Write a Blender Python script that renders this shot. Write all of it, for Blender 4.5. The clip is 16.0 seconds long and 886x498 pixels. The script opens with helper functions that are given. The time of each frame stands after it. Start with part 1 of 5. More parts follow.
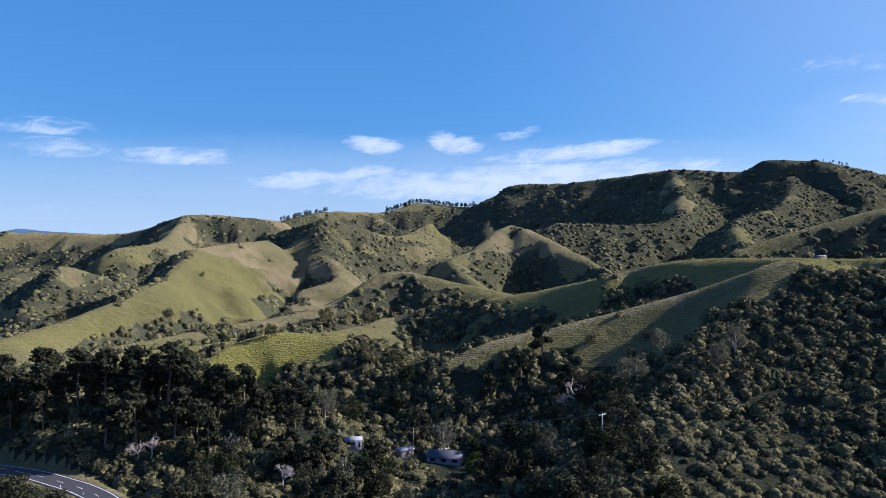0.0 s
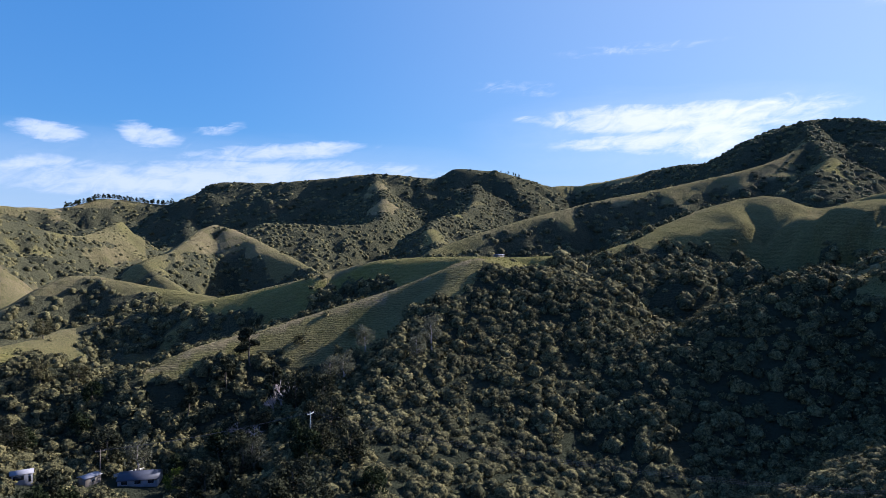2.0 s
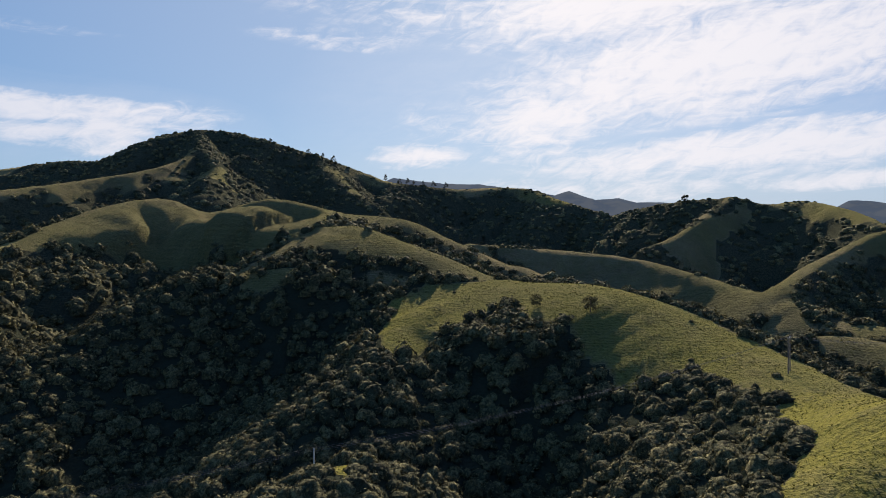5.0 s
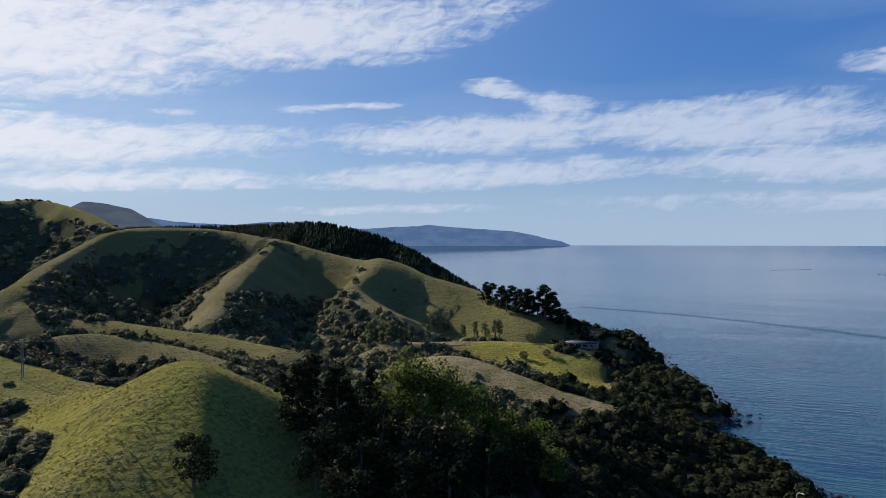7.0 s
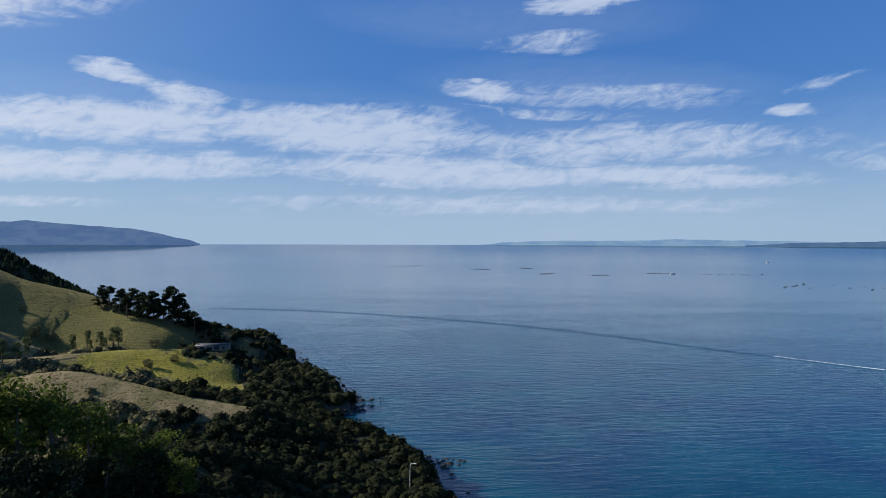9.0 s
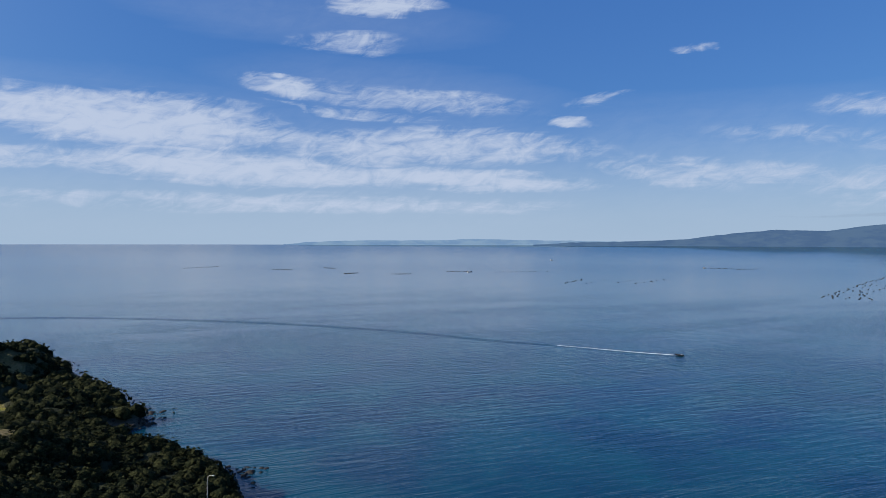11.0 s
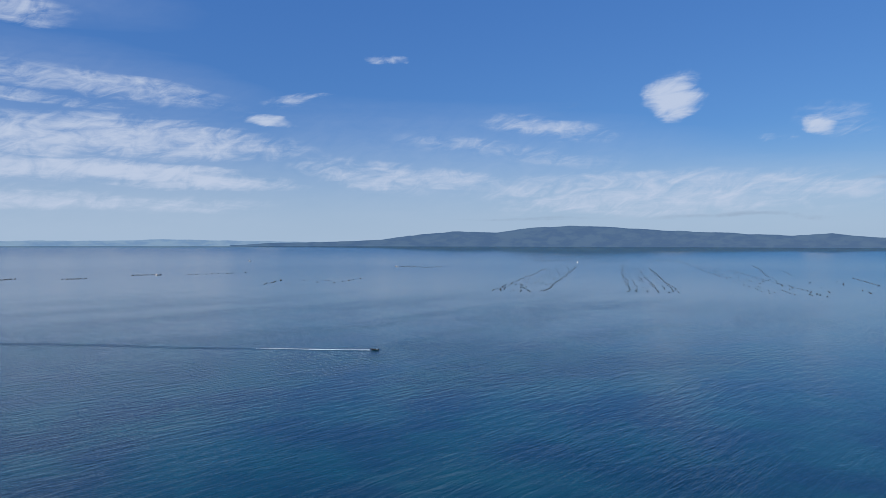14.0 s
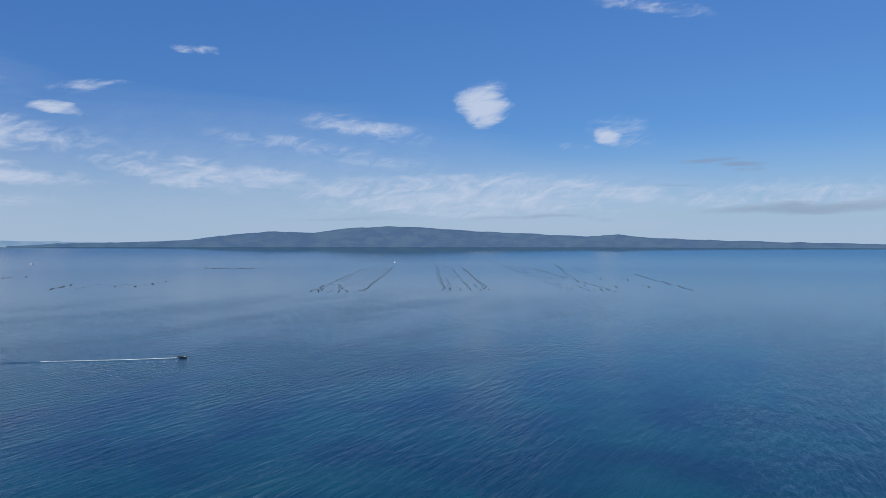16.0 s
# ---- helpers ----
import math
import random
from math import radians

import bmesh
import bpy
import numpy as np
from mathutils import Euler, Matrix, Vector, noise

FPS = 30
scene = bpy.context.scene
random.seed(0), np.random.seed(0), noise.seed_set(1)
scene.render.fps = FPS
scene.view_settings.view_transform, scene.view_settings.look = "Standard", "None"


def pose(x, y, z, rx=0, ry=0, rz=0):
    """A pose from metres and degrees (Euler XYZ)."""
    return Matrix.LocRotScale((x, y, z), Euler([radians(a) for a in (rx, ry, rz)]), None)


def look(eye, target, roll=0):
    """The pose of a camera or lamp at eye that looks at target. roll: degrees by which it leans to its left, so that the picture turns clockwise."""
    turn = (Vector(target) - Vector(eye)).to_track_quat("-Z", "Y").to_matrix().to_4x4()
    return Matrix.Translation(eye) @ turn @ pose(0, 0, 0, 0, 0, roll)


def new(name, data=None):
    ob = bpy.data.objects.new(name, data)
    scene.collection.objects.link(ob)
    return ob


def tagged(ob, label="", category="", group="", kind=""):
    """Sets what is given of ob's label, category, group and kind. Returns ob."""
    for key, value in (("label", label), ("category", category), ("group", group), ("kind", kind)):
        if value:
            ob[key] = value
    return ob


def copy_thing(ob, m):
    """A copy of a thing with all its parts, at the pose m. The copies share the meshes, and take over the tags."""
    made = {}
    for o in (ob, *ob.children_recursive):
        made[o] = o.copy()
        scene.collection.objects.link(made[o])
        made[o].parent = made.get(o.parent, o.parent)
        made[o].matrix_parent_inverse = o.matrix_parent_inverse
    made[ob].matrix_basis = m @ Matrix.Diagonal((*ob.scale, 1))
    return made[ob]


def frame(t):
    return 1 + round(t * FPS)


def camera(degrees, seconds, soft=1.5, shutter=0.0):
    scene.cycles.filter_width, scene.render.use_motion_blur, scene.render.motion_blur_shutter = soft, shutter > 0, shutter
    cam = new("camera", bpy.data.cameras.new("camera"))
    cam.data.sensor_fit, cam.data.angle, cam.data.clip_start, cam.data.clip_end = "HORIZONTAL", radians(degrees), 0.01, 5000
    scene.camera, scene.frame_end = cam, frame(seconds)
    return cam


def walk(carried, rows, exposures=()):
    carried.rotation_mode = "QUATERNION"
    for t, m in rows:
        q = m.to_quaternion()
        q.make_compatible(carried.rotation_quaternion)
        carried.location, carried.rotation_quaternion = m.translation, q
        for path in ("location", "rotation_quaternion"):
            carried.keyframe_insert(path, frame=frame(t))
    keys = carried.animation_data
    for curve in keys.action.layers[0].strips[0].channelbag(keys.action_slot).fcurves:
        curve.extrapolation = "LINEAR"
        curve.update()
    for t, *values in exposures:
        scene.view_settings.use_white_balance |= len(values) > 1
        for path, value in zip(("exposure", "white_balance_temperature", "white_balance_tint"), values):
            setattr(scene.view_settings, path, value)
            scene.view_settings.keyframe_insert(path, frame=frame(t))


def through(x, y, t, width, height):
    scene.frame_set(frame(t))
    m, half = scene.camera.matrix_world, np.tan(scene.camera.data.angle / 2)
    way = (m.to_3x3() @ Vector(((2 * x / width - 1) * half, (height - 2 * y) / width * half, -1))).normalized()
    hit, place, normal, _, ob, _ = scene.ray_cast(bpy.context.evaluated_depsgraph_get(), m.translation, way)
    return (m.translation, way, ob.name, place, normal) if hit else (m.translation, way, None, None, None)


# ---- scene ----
cam = camera(66.74, 16.0, soft=0.55)
EYE = 85.0
# seconds, yaw, pitch, roll: the drone hovers and turns
ROWS = [
    (0, 0, -0.56, 0.07),
    (0.5, -6.54, -0.57, 0.05),
    (1, -12.31, -0.56, 0.04),
    (1.5, -18.39, -0.55, 0.01),
    (2, -24.52, -0.54, 0.02),
    (2.5, -30.82, -0.53, -0.04),
    (3, -37.71, -0.53, -0.02),
    (3.2, -40.93, -0.53, -0.02),
    (5.3, -80.63, -0.48, 0.18),
    (5.5, -86.34, -0.48, 0.18),
    (6, -101.5, -0.55, 0.16),
    (6.5, -117.71, -0.58, 0.07),
    (7, -132.28, -0.61, 0.02),
    (7.5, -147.25, -0.66, -0.07),
    (8, -153.42, -0.67, -0.05),
    (8.5, -158.17, -0.67, -0.12),
    (9, -162.85, -0.66, -0.16),
    (9.2, -164.63, -0.66, -0.16),
    (11.3, -182, -0.65, -0.15),
    (11.5, -183.76, -0.65, -0.15),
    (12, -187.93, -0.64, -0.18),
    (12.5, -192.01, -0.63, -0.23),
    (13, -196.15, -0.6, -0.19),
    (13.5, -200.42, -0.58, -0.09),
    (14, -204.62, -0.56, -0.11),
    (14.5, -208.47, -0.55, -0.1),
    (15, -212.43, -0.54, -0.1),
    (15.5, -216.12, -0.53, -0.04),
    (16, -220.04, -0.51, -0.07),
]
walk(cam, [(t, pose(0, 0, EYE, 90 + pitch, roll, yaw)) for t, yaw, pitch, roll in ROWS], exposures=[(0.0, 1.03, 5900, 17), (2.0, 1.08, 6000, 18), (3.0, 1.17, 6300, 21), (5.5, 0.66, 6950, 14), (6.5, 0.64, 6650, 13), (8.0, 0.62, 6300, 11), (12.0, 0.62, 6500, 13), (16.0, 0.62, 6500, 13)])

# ---- world, sun ----
SUN_AZ, SUN_EL = -79.0, 27.0          # degrees: azimuth counted to the left of +y, elevation
sun_dir = Vector((-math.sin(radians(SUN_AZ)) * math.cos(radians(SUN_EL)), math.cos(radians(SUN_AZ)) * math.cos(radians(SUN_EL)), math.sin(radians(SUN_EL))))
sun = new("sun", bpy.data.lights.new("sun", "SUN"))
sun.data.energy, sun.data.angle, sun.data.color = 5.0, radians(0.6), (1.0, 0.94, 0.85)
sun.matrix_world = look(sun_dir * 100, (0, 0, 0))


class Nodes:
    """Short hand for a node tree."""

    def __init__(self, tree):
        self.tree = tree
        tree.nodes.clear()

    def add(self, kind, ins=None, **props):
        n = self.tree.nodes.new(kind)
        for k, v in props.items():
            setattr(n, k, v)
        for k, v in (ins or {}).items():
            if isinstance(v, bpy.types.NodeSocket):
                self.tree.links.new(v, n.inputs[k])
            else:
                n.inputs[k].default_value = v
        return n

    def math(self, op, a, b=0.0, c=0.0, clamp=False):
        return self.add("ShaderNodeMath", {0: a, 1: b, 2: c}, operation=op, use_clamp=clamp).outputs[0]

    def noise(self, vec, scale, detail=4.0, rough=0.55, dist=0.0):
        return self.add("ShaderNodeTexNoise", {"Vector": vec, "Scale": scale, "Detail": detail, "Roughness": rough, "Distortion": dist}).outputs[0]

    def ramp(self, fac, *stops):
        n = self.add("ShaderNodeValToRGB", {0: fac})
        el = n.color_ramp.elements
        while len(el) < len(stops):
            el.new(0.5)
        for e, (p, c) in zip(el, stops):
            e.position = p
            e.color = (c, c, c, 1) if isinstance(c, (int, float)) else (*c, 1)
        return n.outputs[0]

    def mix(self, fac, a, b, blend="MIX"):
        n = self.add("ShaderNodeMix", data_type="RGBA", blend_type=blend)
        for k, v in ((0, fac), (6, a), (7, b)):
            if isinstance(v, bpy.types.NodeSocket):
                self.tree.links.new(v, n.inputs[k])
            else:
                n.inputs[k].default_value = (*v, 1) if isinstance(v, tuple) and len(v) == 3 else v
        return n.outputs[2]

    def range(self, v, a, b, c=0.0, d=1.0, smooth=True):
        return self.add("ShaderNodeMapRange", {0: v, 1: a, 2: b, 3: c, 4: d}, interpolation_type="SMOOTHSTEP" if smooth else "LINEAR").outputs[0]


# cirrus: azimuth (to the left of +y) and height in degrees, half length, half thickness, climb per degree, density
CIRRUS_INLAND = [
    (30.4, 8.4, 3.4, 0.78, -0.04, 0.6), (21.7, 6.9, 5.9, 0.88, -0.03, 0.6), (29.7, 7.0, 4.2, 0.78, -0.05, 0.4), (5.7, 8.2, 2.7, 0.88, 0.12, 0.95), (-1.0, 8.2, 2.9, 1.25, 0.13, 0.95),
    (-6.3, 9.1, 2.5, 0.52, -0.17, 0.55), (-11.2, 7.5, 8.7, 0.99, -0.08, 0.85), (10.0, 5.5, 8.0, 0.83, -0.07, 0.8), (-6.7, 5.1, 21.0, 1.77, -0.03, 0.85), (30.1, 2.4, 3.7, 0.62, -0.02, 0.25),
    (-31.0, 12.8, 3.8, 0.78, 0.16, 0.35), (-32.6, 10.0, 2.7, 0.73, 0.09, 0.4),
]
CIRRUS_HILL = [
    (-40.5, 15.4, 7.8, 0.62, 0.00, 0.35), (-30.4, 12.7, 3.8, 0.47, 0.02, 0.3), (-63.7, 16.6, 8.3, 0.83, 0.08, 0.35), (-44.4, 10.0, 14.0, 1.35, -0.00, 0.8), (-42.0, 8.2, 10.1, 1.14, -0.04, 0.75),
    (-47.0, 8.7, 4.3, 2.29, -0.20, 0.95), (-71.0, 7.3, 5.6, 1.35, -0.02, 0.75), (-73.1, 9.9, 5.8, 2.60, 0.07, 0.3),
]
CIRRUS_SUN = [
    (-97.5, 14.2, 25.1, 5.20, -0.09, 1.0), (-88.8, 19.0, 19.3, 3.64, -0.08, 0.95), (-81.4, 10.2, 7.6, 2.70, -0.15, 0.9), (-100.1, 7.4, 23.7, 1.98, -0.06, 0.95), (-82.2, 7.4, 12.2, 1.35, 0.04, 0.5),
    (-109.1, 4.8, 13.3, 1.04, -0.03, 0.75), (-67.9, 7.2, 2.7, 0.57, -0.04, 0.5), (-66.3, 17.0, 10.8, 1.25, -0.02, 0.35), (-83.8, 4.4, 9.3, 1.25, 0.04, 0.45), (-86.9, 23.9, 34.9, 8.32, -0.07, 0.6),
]
CIRRUS_HEAD = [
    (-120.6, 16.9, 19.7, 3.43, -0.08, 0.97), (-103.3, 7.1, 21.8, 1.87, -0.08, 0.9), (-136.7, 9.0, 17.7, 2.08, -0.03, 0.92), (-124.2, 11.2, 5.4, 0.47, -0.06, 0.8), (-110.8, 10.3, 2.7, 0.36, -0.07, 0.5),
    (-106.9, 4.8, 11.1, 1.14, -0.04, 0.8), (-135.3, 5.7, 19.3, 1.46, -0.03, 0.85), (-128.3, 2.8, 12.4, 0.62, -0.01, 0.5), (-92.5, 4.6, 9.4, 1.35, -0.16, 0.5), (-108.5, 21.6, 27.6, 4.68, -0.11, 0.7),
]
CIRRUS_CAPE = [
    (-125.6, 17.0, 17.0, 2.39, -0.16, 0.85), (-123.3, 11.1, 5.1, 0.42, -0.09, 0.8), (-137.1, 12.6, 3.7, 0.83, 0.14, 0.9), (-142.3, 11.3, 4.4, 1.14, 0.19, 0.85), (-153.0, 9.2, 14.5, 2.50, 0.04, 0.95),
    (-171.3, 7.8, 10.6, 1.66, 0.04, 0.75), (-139.6, 6.1, 10.8, 0.99, -0.04, 0.8), (-163.9, 5.7, 20.4, 1.46, 0.03, 0.9), (-129.5, 4.8, 5.0, 0.36, -0.03, 0.5), (-129.4, 2.9, 10.4, 0.57, -0.02, 0.5),
    (-161.5, 3.1, 23.2, 0.94, 0.01, 0.55), (-166.0, 12.5, 4.0, 0.78, 0.12, 0.85), (-174.0, 11.8, 8.7, 1.25, 0.13, 0.4), (-171.3, 10.7, 8.0, 0.36, 0.12, 0.5), (-170.9, 16.1, 5.1, 1.14, 0.01, 0.45),
]
CIRRUS_BAY = [
    (-166.0, 12.8, 3.5, 0.78, 0.07, 0.85), (-177.8, 11.7, 12.1, 1.25, 0.09, 0.42), (-172.0, 10.8, 8.9, 0.42, 0.09, 0.45), (-157.0, 9.3, 11.2, 2.60, 0.02, 0.95), (-179.1, 8.0, 16.1, 1.77, 0.03, 0.72),
    (-158.8, 6.4, 13.3, 1.35, 0.01, 0.9), (-179.9, 5.3, 15.1, 1.14, 0.05, 0.85), (-197.5, 5.4, 7.3, 1.30, 0.17, 0.55), (-168.7, 3.1, 24.8, 1.04, 0.01, 0.6), (-174.2, 19.1, 5.9, 0.94, -0.02, 0.9),
    (-170.9, 16.2, 5.8, 1.04, -0.05, 0.45), (-189.4, 9.8, 1.8, 0.52, 0.12, 0.8), (-192.6, 11.6, 3.5, 0.52, -0.13, 0.45), (-198.8, 14.9, 1.3, 0.52, -0.05, 0.6), (-214.2, 9.2, 4.5, 0.73, 0.12, 0.3),
]
CIRRUS_EAST = [
    (-223.8, 11.6, 2.5, 2.08, -0.11, 1.0), (-234.0, 8.8, 1.5, 0.88, 0.18, 0.95), (-235.1, 8.9, 3.7, 1.77, 0.25, 0.3), (-213.6, 9.5, 6.7, 1.14, 0.14, 0.4), (-210.4, 7.6, 12.4, 1.14, 0.12, 0.35),
    (-201.6, 5.7, 9.9, 1.25, 0.12, 0.5), (-199.7, 15.0, 2.3, 0.52, -0.09, 0.6), (-223.0, 4.0, 19.2, 2.29, 0.00, 0.55), (-231.0, 8.1, 2.0, 0.42, 0.09, 0.35), (-190.1, 9.9, 2.3, 0.62, 0.18, 0.6),
]
CIRRUS_END = [
    (-237.2, 18.6, 5.8, 0.73, 0.20, 0.4), (-228.6, 4.3, 12.3, 1.77, -0.02, 0.45), (-249.0, 3.6, 16.3, 1.87, 0.01, 0.4),
]
CIRRUS_VEIL = [
    (3.2, 6.0, 33.3, 3.13, -0.01, 0.4), (-42.9, 8.9, 17.5, 3.76, 0.00, 0.45), (-87.0, 11.2, 28.4, 11.89, -0.03, 0.55), (-106.2, 7.4, 27.3, 5.01, -0.05, 0.55), (-137.7, 8.1, 18.0, 5.63, -0.01, 0.5),
    (-161.2, 6.3, 43.7, 6.89, 0.02, 0.5), (-171.8, 6.0, 30.7, 6.89, 0.02, 0.55), (-201.3, 6.3, 21.0, 5.63, 0.07, 0.45), (-204.2, 6.5, 27.2, 5.63, 0.03, 0.45), (-225.4, 3.9, 19.0, 3.44, 0.01, 0.5),
    (-175.5, 12.1, 17.3, 3.13, 0.07, 0.35), (-168.1, 18.0, 17.5, 2.50, 0.04, 0.3),
]
CIRRUS_GREY = [
    (-241.4, 6.3, 2.9, 0.36, -0.03, 0.7), (-244.2, 5.9, 2.3, 0.26, 0.02, 0.7), (-248.9, 2.8, 10.0, 0.73, -0.03, 0.75), (-212.3, 2.1, 8.6, 0.26, -0.01, 0.4), (-227.8, 2.0, 9.2, 0.26, 0.00, 0.4),
    (-239.4, 4.7, 3.7, 0.26, 0.08, 0.4),
]


def build_sky():
    world = bpy.data.worlds.new("world")
    scene.world = world
    world.use_nodes = True
    n = Nodes(world.node_tree)
    sky = n.add("ShaderNodeTexSky", sky_type="NISHITA", sun_disc=False, sun_elevation=radians(SUN_EL), sun_rotation=radians(-SUN_AZ), altitude=100.0,
                air_density=1.0, dust_density=0.25, ozone_density=2.0).outputs[0]
    way = n.add("ShaderNodeTexCoord").outputs["Generated"]
    x, y, z = n.add("ShaderNodeSeparateXYZ", {0: way}).outputs
    el = n.math("MULTIPLY", n.math("ARCSINE", z), 57.2958)
    # azimuth from +30 on the left of +y round the right to -330
    az = n.math("MULTIPLY", n.math("ARCTAN2", n.math("MULTIPLY", x, -1.0), y), 57.2958)
    az = n.math("SUBTRACT", az, n.math("MULTIPLY", n.math("GREATER_THAN", az, 70.0), 360.0))
    # deeper blue over the sea
    deep = n.mix(n.range(az, -70.0, -150.0), (0.46, 2.2, 5.7), (0.40, 1.62, 5.7))
    sky = n.mix(0.68, n.mix(1.0, sky, (1.0, 1.5, 1.7), "MULTIPLY"), deep)
    sheet = n.add("ShaderNodeCombineXYZ", {0: n.math("MULTIPLY", az, 0.060), 1: n.math("MULTIPLY", el, 0.42)}).outputs[0]
    big = n.noise(sheet, 0.8, 5.0, 0.6, 0.4)
    fine = n.noise(sheet, 2.3, 8.0, 0.66, 0.9)
    wisp = n.math("ADD", n.math("MULTIPLY", big, 0.45), n.math("MULTIPLY", fine, 0.55))
    warp_u = n.math("MULTIPLY", n.math("SUBTRACT", n.noise(sheet, 1.1, 4.0), 0.5), 4.0)
    warp_v = n.math("MULTIPLY", n.math("SUBTRACT", n.noise(sheet, 1.7, 5.0, 0.55, 0.5), 0.5), 1.9)
    u0, v0 = n.math("ADD", az, warp_u), n.math("ADD", el, warp_v)

    def strokes(rows):
        """The densest of the strokes at each place of the sky."""
        total = None
        for a, e, half, thick, climb, dense in rows:
            u = n.math("MULTIPLY_ADD", u0, 1 / half, -a / half)
            v = n.math("MULTIPLY_ADD", v0, 1 / thick, (climb * a - e) / thick)
            v = n.math("MULTIPLY_ADD", u0, -climb / thick, v)
            r = n.math("MULTIPLY_ADD", u, u, n.math("MULTIPLY", v, v))
            s = n.math("MULTIPLY_ADD", r, -dense, dense)
            total = s if total is None else n.math("MAXIMUM", total, s)
        return n.math("MAXIMUM", total, 0.0)

    curl = n.add("ShaderNodeCombineXYZ", {0: n.math("MULTIPLY", az, 0.24), 1: n.math("MULTIPLY", n.math("MULTIPLY_ADD", az, 0.25, el), 0.55)}).outputs[0]
    torn = n.math("SUBTRACT", n.math("ADD", n.math("MULTIPLY", wisp, 0.5), n.math("MULTIPLY", n.noise(curl, 1.8, 7.0, 0.62, 0.9), 0.5)), 0.5)
    body = strokes(CIRRUS_INLAND + CIRRUS_HILL + CIRRUS_SUN + CIRRUS_HEAD + CIRRUS_CAPE + CIRRUS_BAY + CIRRUS_EAST + CIRRUS_END)
    edge = n.range(body, 0.0, 0.30)
    cloud = n.range(n.math("MULTIPLY_ADD", n.math("MULTIPLY", torn, edge), 2.9, body), 0.05, 1.0)
    thin = n.math("MULTIPLY", strokes(CIRRUS_VEIL), n.range(n.math("MULTIPLY_ADD", torn, 0.8, 0.5), 0.2, 0.8, 0.18, 0.62))
    cloud = n.math("ADD", cloud, n.math("MULTIPLY", n.math("SUBTRACT", 1.0, cloud), thin), clamp=True)
    shade = n.range(n.math("MULTIPLY_ADD", torn, 1.2, strokes(CIRRUS_GREY)), 0.1, 0.8)
    d = tuple(sun_dir)
    dot = n.add("ShaderNodeVectorMath", {0: way, 1: d}, operation="DOT_PRODUCT").outputs["Value"]
    glow = n.math("POWER", n.range(dot, math.cos(radians(75)), 1.0, smooth=False), 2.0)
    sky = n.mix(n.range(z, 0.17, -0.01, 0.0, 0.95), sky, (4.6, 6.2, 8.0))
    sky = n.mix(n.math("MULTIPLY", glow, 0.45), sky, (7.4, 8.1, 9.2))
    white = n.mix(glow, (6.5, 7.6, 9.4), (11.0, 11.1, 11.5))
    col = n.mix(n.math("MULTIPLY", cloud, 0.9), sky, white)
    col = n.mix(n.math("MULTIPLY", shade, 0.55), col, (2.7, 3.6, 5.0))
    bg = n.add("ShaderNodeBackground", {0: col, 1: 0.053})
    n.add("ShaderNodeOutputWorld", {0: bg.outputs[0]})


build_sky()

# ---- materials ----


def material(name):
    m = bpy.data.materials.new(name)
    m.use_nodes = True
    return m, Nodes(m.node_tree)


def finish(n, color, rough=0.8, normal=None, metal=0.0, spec=0.3, **more):
    ins = {"Base Color": color, "Roughness": rough, "Metallic": metal, "Specular IOR Level": spec, **more}
    if normal is not None:
        ins["Normal"] = normal
    p = n.add("ShaderNodeBsdfPrincipled", {k: ((*v, 1) if isinstance(v, tuple) and len(v) == 3 else v) for k, v in ins.items()})
    n.add("ShaderNodeOutputMaterial", {0: p.outputs[0]})


